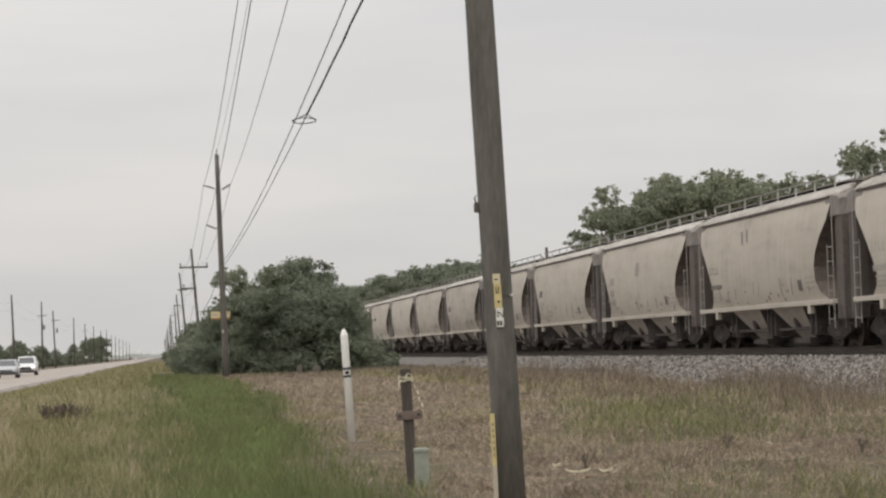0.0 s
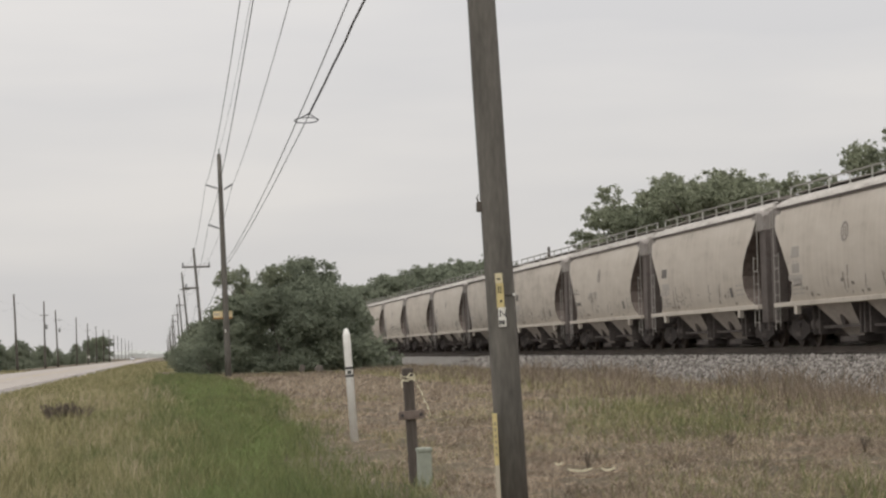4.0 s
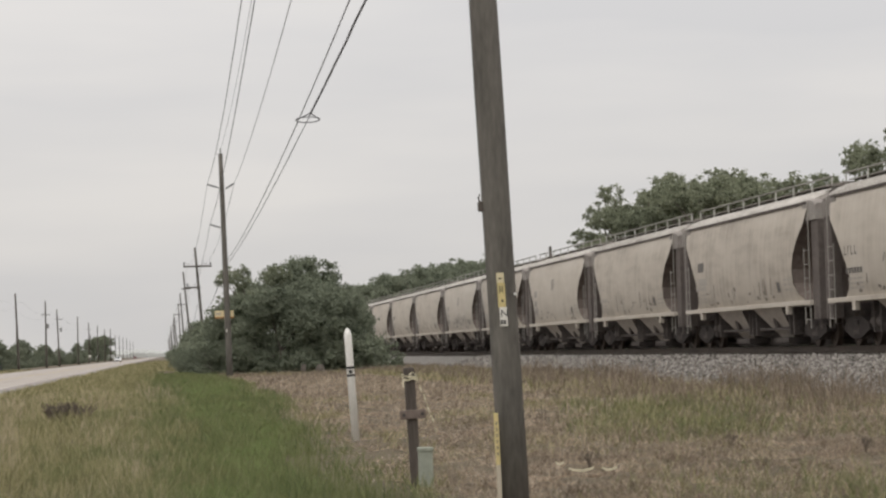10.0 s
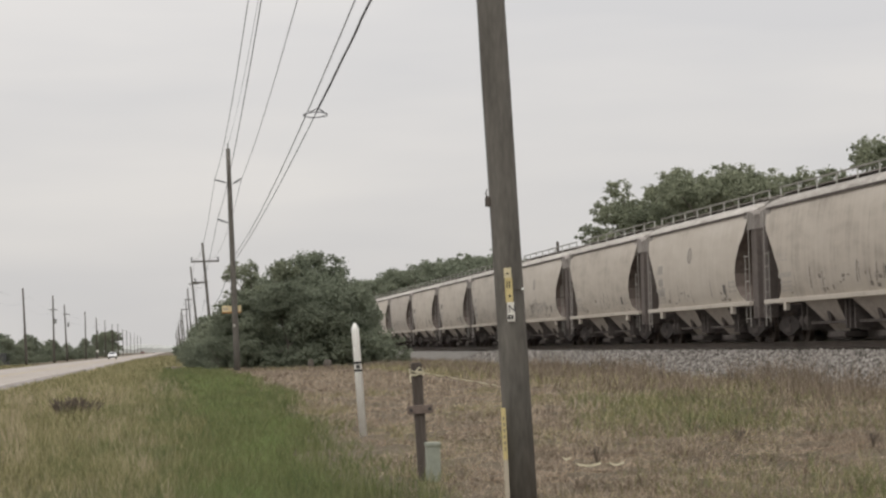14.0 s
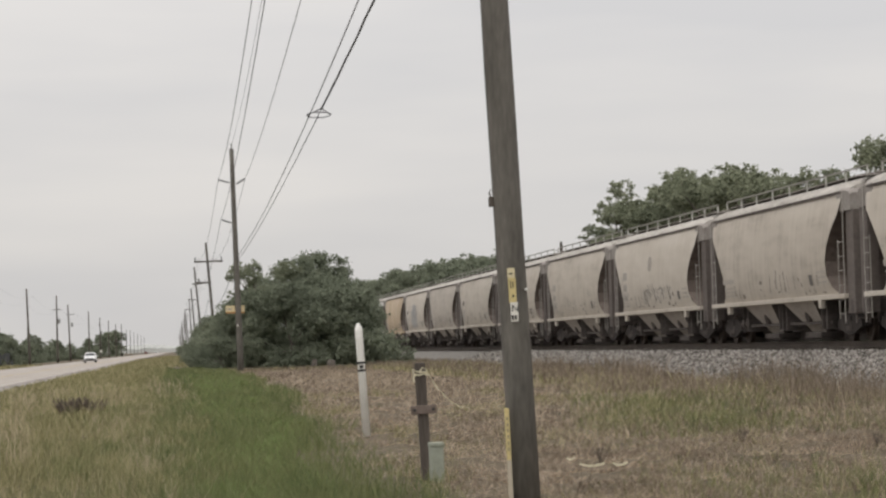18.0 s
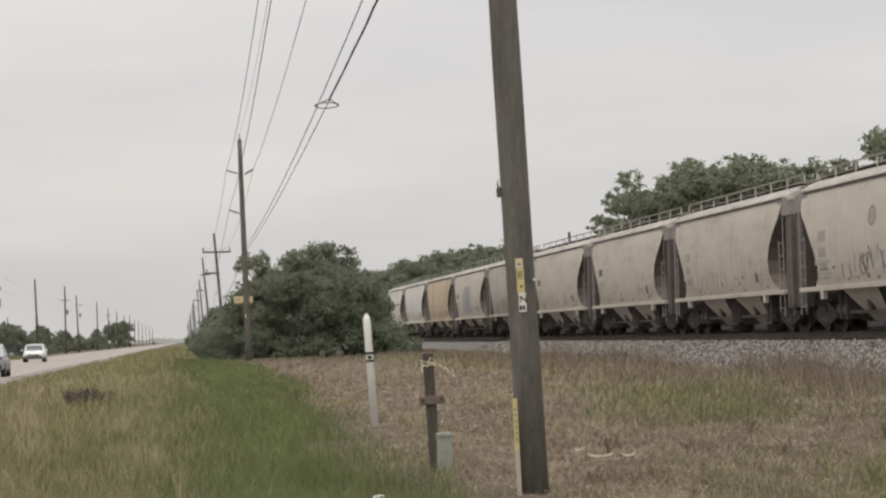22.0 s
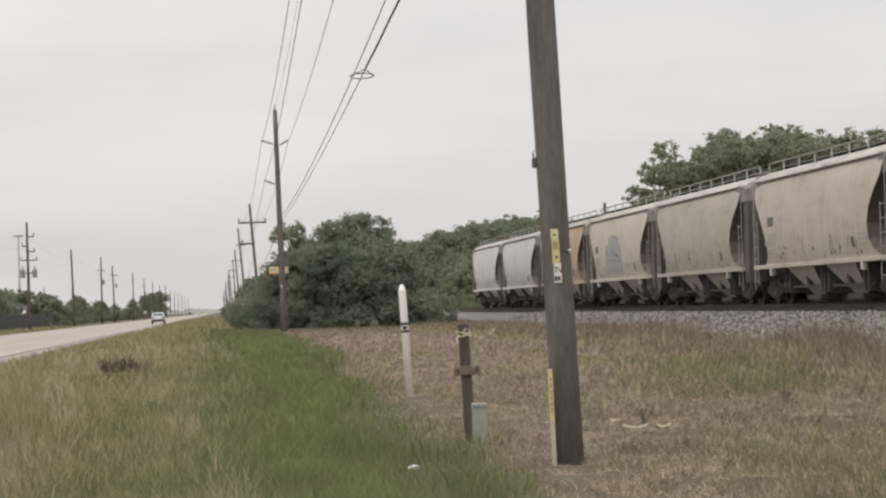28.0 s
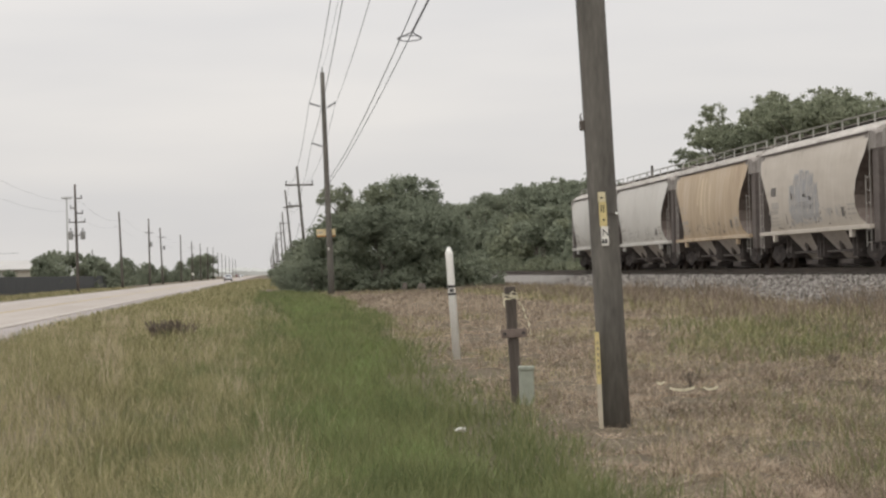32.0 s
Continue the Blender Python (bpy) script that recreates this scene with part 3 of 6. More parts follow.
def distance():
    """A far line of woods that closes the plain at the horizon, its pale colour painted for haze."""
    rng = random.Random(77)
    bm = bmesh.new()
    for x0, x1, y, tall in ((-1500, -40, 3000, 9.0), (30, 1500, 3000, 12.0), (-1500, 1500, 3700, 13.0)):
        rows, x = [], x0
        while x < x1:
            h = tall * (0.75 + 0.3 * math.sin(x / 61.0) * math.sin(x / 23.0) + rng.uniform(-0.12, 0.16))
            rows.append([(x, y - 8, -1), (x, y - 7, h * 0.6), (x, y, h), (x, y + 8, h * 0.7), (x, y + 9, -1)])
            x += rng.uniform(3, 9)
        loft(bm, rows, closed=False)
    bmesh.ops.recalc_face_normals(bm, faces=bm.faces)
    tagged(part("backdrop", bm, M_HAZE_WOODS), "far line of woods on the horizon, pale with painted haze", "backdrop", kind="structure")


distance()


# ---- pole line ----
def sagging(a, b, sag, n=14):
    a, b = Vector(a), Vector(b)
    return [a.lerp(b, i / n) - Vector((0, 0, 4 * sag * (i / n) * (1 - i / n))) for i in range(n + 1)]


def cable(name, a, b, sag, r, label, n=16):
    bm = tube(bmesh.new(), sagging(a, b, sag, n), r, 6)
    return tagged(part(name, bm, M_WIRE), label, "cable", "overhead cables")


def make_pole(x, y, base_r, top, lean=(0, 0), label="weathered wooden utility pole", mat=None, z=None, taper=0.35):
    z0 = float(ground_height(x, y)) if z is None else z
    p = empty("utility_pole", pose(x, y, z0))
    bm = bmesh.new()
    h = top - z0
    rng = random.Random(int(y))
    pts = [(lean[0] * k / 8, lean[1] * k / 8, -0.3 + (h + 0.3) * k / 8) for k in range(9)]
    tube(bm, pts, [base_r * (1 - taper * k / 8) * rng.uniform(0.985, 1.015) for k in range(9)], 16)
    part("shaft", bm, mat or M_POLE, p, smooth=True)
    return tagged(p, label, "utility pole", "utility poles")


def insulator(parent, a, b):
    bm = bmesh.new()
    a, b = Vector(a), Vector(b)
    tube(bm, [a, b], 0.03, 8)
    for k in range(4):
        c = a.lerp(b, 0.25 + 0.2 * k)
        d = (b - a).normalized() * 0.02
        tube(bm, [c - d, c + d], 0.065, 10)
    return part("insulator", bm, M_INSULATOR, parent, "ribbed grey insulator")


def pole_line():
    # the nearest pole, with its tags, bracket and marker stake
    p = make_pole(3.432, 24, 0.147, 11.4, (-0.408, 0), "grey weathered wooden utility pole with yellow and white tags", z=-0.05, taper=0.08)
    part("crossarm", boxes(((-2.2, -0.2, 10.2), (0.1, -0.08, 10.32))), M_POLE, p)
    # second pole
    q = make_pole(3.17, 119, 0.16, 11.36, (-0.19, 0), "tall grey wooden utility pole carrying insulators")
    z0 = q.location.z
    part("top_pin", tube(bmesh.new(), [(-0.19, 0, 10.8), (-0.19, 0, 11.15)], 0.035, 8), M_STEEL, q)
    insulator(q, (-0.30, 0, 9.22), (-0.88, 0, 9.40))
    insulator(q, (0.0, 0, 9.16), (0.43, 0, 9.42))
    insulator(q, (-0.25, 0, 7.26), (-0.79, 0, 7.46))
    # third pole: two crossarms
    r = make_pole(3.78, 221, 0.16, 11.28, (-0.76, 0), "wooden utility pole with two crossarms")
    part("crossarm", boxes(((-1.85, -0.22, 9.0), (0.7, -0.1, 9.16))), M_POLE, r)
    part("crossarm", boxes(((-1.7, -0.22, 7.1), (-0.35, -0.1, 7.26))), M_POLE, r)
    for x, z in ((-1.75, 9.16), (0.6, 9.16), (-1.5, 7.26)):
        part("insulator", tube(bmesh.new(), [(x, -0.16, z), (x, -0.16, z + 0.3)], [0.05, 0.09], 8), M_INSULATOR, r)
    for i in range(14):
        y = 317 + 98 * i
        s = make_pole(3.74, y, 0.16, 12.4 - 0.4 * (i % 2), (-1.0 + 0.25 * (i % 3), 0), "leaning wooden utility pole in a long row")
        part("crossarm", boxes(((-1.3, -0.2, 9.6), (0.0, -0.1, 9.75))), M_POLE, s)
    # wires
    wires = (((1.703, 24, 10.38), (2.288, 119, 9.834), 1.03, 0.010), ((1.672, 24, 8.85), (2.375, 119, 7.905), 0.78, 0.010),
             ((2.141, 24, 11.55), (2.988, 119, 11.53), 0.82, 0.006), ((2.88, 24, 10.46), (3.603, 119, 9.86), 0.60, 0.010))
    for a, b, sag, r_ in wires:
        cable("power_line", a, b, sag, r_, "thin bare overhead power line")
    for i in range(7):
        ya, yb = (119 if i == 0 else 221 + 98 * (i - 1)), 221 + 98 * i
        for x, z in ((2.29, 9.83), (3.6, 9.86), (2.38, 7.9)):
            cable("power_line", (x, ya, z), (x, yb, z), 1.2, 0.010, "thin bare overhead power line", 10)
        cable("telephone_cable", (3.1, ya, 6.1), (3.1, yb, 6.1), 1.3, 0.016, "black overhead telephone cable", 10)
    cable("telephone_cable", (3.427, 24, 8.57), (3.066, 119, 6.02), 0.655, 0.012, "black overhead telephone cable", 24)
    cable("telephone_cable", (3.944, 24, 8.88), (3.144, 119, 5.88), 0.511, 0.012, "black overhead telephone cable", 24)
    # the near end carries a lashed drop, slightly wavy, down to the storage loop
    run = [p + Vector((0.006 * math.sin(i * 1.7), 0, 0.008 * math.cos(i * 2.3) - 0.01)) for i, p in enumerate(sagging((3.944, 24, 8.88), (3.144, 119, 5.88), 0.511, 60)) if i <= 20]
    run[-1] = Vector((3.447, 55.35, 7.002))
    tagged(part("telephone_cable", tube(bmesh.new(), run, 0.024, 6), M_WIRE), "thick black lashed telephone cable", "cable", "overhead cables")


pole_line()


# ---- covered hopper cars ----
# Local axes: origin on the rail top in mid-car, y along the car.
M_CAR = material("weathered_beige_car_paint", ((0.345, 0.303, 0.256), (0.455, 0.408, 0.348), (0.505, 0.457, 0.395), (0.545, 0.50, 0.44)), 0.65, scale=(0.6, 0.13, 0.55), coarse=1.3, fine=6, bump=0.05, vary=0.16, coarse_mix=0.66, streak=0.38)
M_CAR_TAN = material("dusty_grey_beige_car_paint", ((0.26, 0.228, 0.195), (0.375, 0.335, 0.29), (0.43, 0.388, 0.338), (0.48, 0.44, 0.385)), 0.65, scale=(0.6, 0.13, 0.55), coarse=1.3, fine=6, bump=0.05, vary=0.1, coarse_mix=0.55, streak=0.38)
M_CAR_GREY = material("weathered_grey_car_paint", ((0.34, 0.33, 0.31), (0.44, 0.43, 0.41), (0.50, 0.49, 0.47)), 0.6, scale=(1, 0.3, 0.4), coarse=0.9, fine=5, bump=0.05, vary=0.1, coarse_mix=0.6)
M_CAR_WHITE = material("clean_white_car_paint", ((0.47, 0.45, 0.41), (0.55, 0.53, 0.49), (0.60, 0.58, 0.54)), 0.55, scale=(1, 0.3, 0.4), coarse=0.9, fine=5, bump=0.05, coarse_mix=0.6, streak=0.4)
M_CAR_ORANGE = material("faded_orange_car_paint", ((0.36, 0.27, 0.178), (0.455, 0.355, 0.245), (0.53, 0.45, 0.35)), 0.65, scale=(1, 0.5, 0.25), coarse=1.1, fine=4, bump=0.05, coarse_mix=0.7, streak=0.6)
M_CAR_ROOF = material("pale_car_roof", ((0.21, 0.193, 0.172), (0.375, 0.35, 0.318), (0.55, 0.52, 0.48)), 0.85, scale=(1, 0.35, 1), coarse=1.8, fine=14, bump=0.5, spec=0.15, vary=0.15)
M_RAILING = plain("pale_grey_railing", (0.46, 0.46, 0.42), 0.6)
M_WALK_EDGE = plain("dusty_grey_walk_edge", (0.27, 0.26, 0.235), 0.7)
M_LADDER = plain("dusty_grey_ladder", (0.33, 0.31, 0.28), 0.7)
M_CAR_END = material("dark_brown_car_end", ((0.105, 0.084, 0.073), (0.155, 0.126, 0.110), (0.21, 0.172, 0.15)), 0.85, coarse=1.2, fine=8, bump=0.2, vary=0.2)
M_COLUMN = material("dark_brown_end_post", ((0.085, 0.071, 0.064), (0.115, 0.097, 0.088), (0.155, 0.132, 0.118)), 0.85, coarse=1.5, fine=9, bump=0.1, vary=0.2)
M_CAR_CAP = material("grey_brown_end_panel", ((0.20, 0.18, 0.16), (0.28, 0.255, 0.235), (0.34, 0.32, 0.29)), 0.8, coarse=1.5, fine=9, bump=0.1, vary=0.2)
# underframe colour; also paints shade on chute ends, under eaves and below the car
M_CAR_UNDER = material("sooty_underframe_and_shade", ((0.072, 0.064, 0.06), (0.115, 0.101, 0.094), (0.165, 0.145, 0.132)), 1.0, coarse=2, fine=12, bump=0.2, spec=0.05)
M_TRUCK = material("oily_black_truck_casting", ((0.045, 0.04, 0.038), (0.068, 0.06, 0.057), (0.10, 0.088, 0.081)), 1.0, coarse=2, fine=12, bump=0.2, spec=0.05)
M_CAR_CHUTE = material("dusty_hopper_chute", ((0.27, 0.236, 0.205), (0.40, 0.355, 0.312), (0.48, 0.435, 0.385)), 0.8, coarse=1.0, fine=8, bump=0.1)
M_MARK = plain("faded_black_stencil", (0.17, 0.16, 0.15), 0.8, spec=0.03)
M_MARK_GREY = plain("faded_grey_stencil", (0.42, 0.39, 0.355), 0.8, spec=0.03)
M_EMBLEM = plain("faded_grey_emblem_paint", (0.31, 0.285, 0.26), 0.8, spec=0.03)
M_PATCH = plain("faded_grey_patch_paint", (0.36, 0.335, 0.305), 0.8, spec=0.03)
M_GRAFFITI = plain("grey_spray_paint", (0.365, 0.355, 0.345), 0.7, spread=0.16, coarse=1.5)
M_GRAFFITI_DARK = plain("dark_spray_paint", (0.11, 0.105, 0.10), 0.7, spread=0.3)
M_GRAFFITI_BLUE = plain("blue_grey_spray_paint", (0.315, 0.315, 0.32), 0.7, spread=0.2)
M_SOOT = plain("soot_streak", (0.24, 0.215, 0.19), 0.8, spec=0.03, spread=0.2)
M_DRIP = plain("pale_spill_streak", (0.58, 0.48, 0.34), 0.8)

SIDE_Z = (1.15, 1.32, 1.5, 1.8, 2.2, 2.6, 3.0, 3.4, 3.75, 4.08)
SIDE_W = (1.43, 1.48, 1.535, 1.59, 1.62, 1.62, 1.59, 1.54, 1.475, 1.39)
FRONT_E = (0.95, 1.25, 1.75, 2.08, 2.11, 1.92, 1.57, 1.05, 0.86, 0.86)
BACK_E = (2.0, 2.2, 2.62, 2.88, 2.62, 2.2, 1.66, 1.02, 0.84, 0.84)
HALF = 8.62


def side_x(z):
    return float(np.interp(z, SIDE_Z, SIDE_W))


def hopper_meshes():
    """All meshes of a car that do not depend on its paint."""
    made = {}

    def keep(key, bm, mat, smooth=False):
        me = bpy.data.meshes.new(key)
        bmesh.ops.recalc_face_normals(bm, faces=bm.faces)
        bm.to_mesh(me)
        bm.free()
        me.materials.append(mat)
        if smooth:
            me.shade_smooth()
        made[key] = me

    # curved side sheets, one for each side (the sheet has thickness)
    for side, key in ((-1, "side_sheet_near"), (1, "side_sheet_far")):
        bm = bmesh.new()
        rows = []
        for z, w, e0, e1 in zip(SIDE_Z, SIDE_W, FRONT_E, BACK_E):
            ys = np.linspace(-(HALF - e0), HALF - e1, 13)
            rows.append([bm.verts.new((side * w, y, z)) for y in ys])
        for a, b in zip(rows, rows[1:]):
            for k in range(12):
                bm.faces.new((a[k], a[k + 1], b[k + 1], b[k]))
        keep(key, bm, M_CAR, True)
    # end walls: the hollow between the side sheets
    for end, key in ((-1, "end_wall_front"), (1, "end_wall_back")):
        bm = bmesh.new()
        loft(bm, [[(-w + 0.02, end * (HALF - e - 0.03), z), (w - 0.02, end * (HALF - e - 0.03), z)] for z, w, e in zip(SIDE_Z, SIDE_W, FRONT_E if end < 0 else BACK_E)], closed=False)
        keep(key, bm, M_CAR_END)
    # roof: rounded eaves rising to a flat crown
    bm = bmesh.new()
    prof = [(-1.38, 4.02), (-1.455, 4.045), (-1.37, 4.14), (-1.2, 4.25), (-0.9, 4.36), (-0.5, 4.44), (0, 4.46), (0.5, 4.44), (0.9, 4.36), (1.2, 4.25), (1.37, 4.14), (1.455, 4.045), (1.38, 4.02)]
    loft(bm, [[(x * k, y, 4.02 + (z - 4.02) * k2) for x, z in prof] for y, k, k2 in ((-8.3, 0.96, 0.7), (-7.95, 1, 1), (0, 1, 1), (7.95, 1, 1), (8.3, 0.96, 0.7))])
    keep("roof", bm, M_CAR_ROOF)
    # floor of the hoppers' top, closing the shell
    keep("belly", boxes(((-1.4, -7.6, 1.2), (1.4, 7.6, 1.3))), M_CAR_UNDER)
    # hatches along the crown
    keep("hatch_trough", boxes(((-0.34, -7.6, 4.44), (0.34, 7.6, 4.56)), bevel=0.03), M_CAR_ROOF)
    # roof walk: a grating on stanchions with an edge rail
    for side, key in ((-1, "roof_walk_near"), (1, "roof_walk_far")):
        keep(key, boxes(((side * 0.6 - 0.2, -8.2, 4.47), (side * 0.6 + 0.2, 8.2, 4.50))), M_CAR_CAP)
    keep("stanchion", boxes(((-0.02, -0.022, 0.0), (0.02, 0.022, 0.38))), M_RAILING)
    keep("walk_rail", boxes(((-0.03, -8.35, -0.018), (0.03, 8.35, 0.022)), bevel=0.006), M_WALK_EDGE)
    keep("crossover", boxes(((-1.0, -0.22, 4.40), (1.0, 0.22, 4.44))), M_CAR_CAP)
    # top end panel and corner posts
    bm = bmesh.new()
    prof = [(-0.98, 3.50), (0.36, 3.50), (0.36, 3.96), (0.24, 4.05), (-0.3, 4.13), (-0.98, 4.14)]
    rings = []
    for x, k in ((-1.45, 0.88), (-1.38, 0.97), (-0.9, 1.0), (0.9, 1.0), (1.38, 0.97), (1.45, 0.88)):
        rings.append([(x, y, 3.5 + (z - 3.5) * k) for y, z in prof])
    loft(bm, rings)
    keep("end_panel", bm, M_CAR_CAP)
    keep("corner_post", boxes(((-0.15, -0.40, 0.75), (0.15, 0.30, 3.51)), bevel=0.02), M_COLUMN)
    # side sill and its bolster pads
    keep("side_sill", boxes(((-0.075, -8.05, 1.16), (0.075, 8.05, 1.29)), bevel=0.012), M_CAR)
    keep("bolster_pad", boxes(((-0.07, -0.13, 0.93), (0.07, 0.13, 1.17)), bevel=0.012), M_CAR)
    # end platform and coupler
    keep("end_sill", boxes(((-1.42, -0.14, 0.78), (1.42, 0.14, 1.12)), bevel=0.015), M_CAR_UNDER)
    bm = boxes(((-0.13, -0.1, 0.66), (0.13, 0.42, 0.92)), bevel=0.02)
    box(bm, (-0.2, 0.3, 0.62), (0.2, 0.46, 0.98), 0.03)
    keep("coupler", bm, M_CAR_UNDER)
    keep("centre_sill", boxes(((-0.3, -8.5, 0.66), (0.3, 8.5, 1.15))), M_CAR_UNDER)
    # made-up dark spine along the middle, filling the shaded gap under the car
    bm = boxes(((-0.28, -5.7, 0.02), (0.28, 5.7, 0.66)), bevel=0.03)
    for end in (-1, 1):
        box(bm, (-0.22, min(end * 5.8, end * 8.3), 0.02), (0.22, max(end * 5.8, end * 8.3), 0.62), 0.03)
    keep("brake_gear", bm, M_CAR_UNDER)
    # dark strip that stands for the line of shade below the eaves
    keep("drip_rail", boxes(((-0.02, -7.75, 3.975), (0.02, 7.75, 4.035))), M_CAR_UNDER)
    # ladder, standing at x = 0, along y: a long stile towards the car's end, a short one inwards
    bm = boxes(((-0.012, 0.255, 0.5), (0.012, 0.28, 4.0)), ((-0.012, -0.28, 0.62), (0.012, -0.255, 2.75)))
    for k in range(6):
        z = 0.75 + 0.385 * k
        tube(bm, [(0, -0.26, z), (0, 0.26, z)], 0.013, 6)
    keep("ladder", bm, M_LADDER)
    bm = boxes(((-0.2, -0.02, 0.5), (-0.16, 0.02, 2.7)), ((0.16, -0.02, 0.5), (0.2, 0.02, 2.7)))
    for k in range(6):
        z = 0.62 + 0.385 * k
        tube(bm, [(-0.18, 0, z), (0.18, 0, z)], 0.016, 6)
    keep("end_ladder", bm, M_COLUMN)
    # hopper chute: an inverted pyramid with a dark port and an outlet gate
    bm = bmesh.new()
    top = [(-1.4, -1.75, 1.2), (1.4, -1.75, 1.2), (1.4, 1.75, 1.2), (-1.4, 1.75, 1.2)]
    low = [(-0.72, -0.7, 0.26), (0.72, -0.7, 0.26), (0.72, 0.7, 0.26), (-0.72, 0.7, 0.26)]
    a, b = [bm.verts.new(p) for p in top], [bm.verts.new(p) for p in low]
    for k in (1, 3):
        bm.faces.new((a[k], a[(k + 1) % 4], b[(k + 1) % 4], b[k]))
    keep("chute_side", bm, M_CAR_CHUTE)
    # end slopes take the dark underframe colour for the shade they lie in
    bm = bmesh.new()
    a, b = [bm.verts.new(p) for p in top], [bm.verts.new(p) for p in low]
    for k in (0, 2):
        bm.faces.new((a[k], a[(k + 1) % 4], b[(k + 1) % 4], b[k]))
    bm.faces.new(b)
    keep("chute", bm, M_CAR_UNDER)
    bm = bmesh.new()
    tube(bm, [(-1.12, 0.0, 0.72), (-0.95, 0.0, 0.76)], 0.17, 14)
    keep("chute_port", bm, M_CAR_UNDER)
    keep("outlet_gate", boxes(((-0.95, -0.85, 0.12), (0.95, 0.85, 0.28)), bevel=0.02), M_CAR_UNDER)
    keep("brake_beam", boxes(((-0.95, -0.09, 0.18), (0.95, 0.09, 0.42)), bevel=0.02), M_CAR_UNDER)
    # truck
    bm = bmesh.new()
    prism(bm, [(-1.2, 0.42), (-1.1, 0.6), (-0.55, 0.78), (0.55, 0.78), (1.1, 0.6), (1.2, 0.42), (0.95, 0.36), (0.5, 0.24), (0.28, 0.2), (-0.28, 0.2), (-0.5, 0.24), (-0.95, 0.36)], -0.07, 0.07)
    keep("side_frame", bm, M_TRUCK)
    keep("bolster", boxes(((-1.15, -0.2, 0.42), (1.15, 0.2, 0.7)), bevel=0.03), M_TRUCK)
    keep("spring", tube(bmesh.new(), [(0, 0, 0.3), (0, 0, 0.56)], 0.07, 8), M_CAR_UNDER)
    bm = bmesh.new()
    tube(bm, [(-1.0, 0, 0), (1.0, 0, 0)], 0.08, 10)
    keep("axle", bm, M_CAR_UNDER)
    bm = bmesh.new()
    rings = []
    for x, r in ((-0.03, 0.15), (-0.03, 0.36), (-0.065, 0.37), (-0.065, 0.455), (0.05, 0.46), (0.05, 0.50), (0.075, 0.49), (0.075, 0.37), (0.02, 0.35), (0.04, 0.15)):
        rings.append([(x, r * math.cos(a), r * math.sin(a)) for a in (2 * math.pi * k / 20 for k in range(20))])
    loft(bm, rings)
    # a raised weight on the plate, so that the turning shows
    box(bm, (-0.05, -0.05, 0.2), (-0.02, 0.05, 0.33))
    keep("wheel", bm, M_RAIL)
    keep("brake_reservoir", tube(bmesh.new(), [(-0.9, -0.45, 0.62), (-0.9, 0.45, 0.62)], 0.17, 12), M_CAR_UNDER)
    bm = boxes(((-1.1, -5.2, 0.5), (-1.02, 5.2, 0.58)), ((1.02, -5.2, 0.5), (1.1, 5.2, 0.58)), ((-0.5, -5.4, 0.3), (-0.4, 5.4, 0.42)), ((0.4, -5.4, 0.55), (0.5, 5.4, 0.7)))
    for y in (-5.0, -4.5, -0.5, 0.0, 0.4, 4.4, 5.0):
        box(bm, (-1.2, y - 0.06, 0.35), (1.2, y + 0.06, 1.15))
    keep("brake_rigging", bm, M_CAR_UNDER)
    return made


HOPPER = hopper_meshes()
PAINTED = {}


def in_paint(key, mat):
    """A copy of a painted mesh in another paint."""
    if (key, mat.name) not in PAINTED:
        me = HOPPER[key].copy()
        me.materials.clear()
        me.materials.append(mat)
        PAINTED[(key, mat.name)] = me
    return PAINTED[(key, mat.name)]


def on_side(bm, y, z, w, h, slant=0.0, proud=0.006, rows=3):
    """A painted patch that lies on the near curved side: its lower corner at (y, z)."""
    prev = None
    for i in range(rows + 1):
        zz = z + h * i / rows
        x = -(side_x(zz) + proud)
        cur = [bm.verts.new((x, y + slant * i / rows, zz)), bm.verts.new((x, y + w + slant * i / rows, zz))]
        if prev:
            bm.faces.new((prev[0], prev[1], cur[1], cur[0]))
        prev = cur
    return bm


def bars(bm, y, z, widths, h, gap=0.07, **more):
    """A line of unreadable writing as upright bars; the text runs towards -y, as it is read from outside."""
    for w in widths:
        if h > 0.2:
            on_side(bm, y - 0.06, z, 0.06, h, rows=1, **more)
            on_side(bm, y - w * 0.75, z + (0 if len(bm.verts) % 3 else h * 0.8), w * 0.6, h * 0.2, rows=1, **more)
        else:
            on_side(bm, y - w, z, w, h, rows=1, **more)
        y -= w + gap
    return bm


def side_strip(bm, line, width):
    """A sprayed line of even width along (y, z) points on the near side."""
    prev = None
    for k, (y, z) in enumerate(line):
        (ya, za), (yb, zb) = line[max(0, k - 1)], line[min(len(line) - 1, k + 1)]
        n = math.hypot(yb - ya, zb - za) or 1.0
        # upright strokes are broadened along the car, which the eye sees foreshortened
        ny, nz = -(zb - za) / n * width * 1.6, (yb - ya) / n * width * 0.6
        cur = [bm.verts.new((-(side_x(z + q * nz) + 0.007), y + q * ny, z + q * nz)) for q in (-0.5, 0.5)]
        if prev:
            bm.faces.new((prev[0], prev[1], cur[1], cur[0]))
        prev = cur


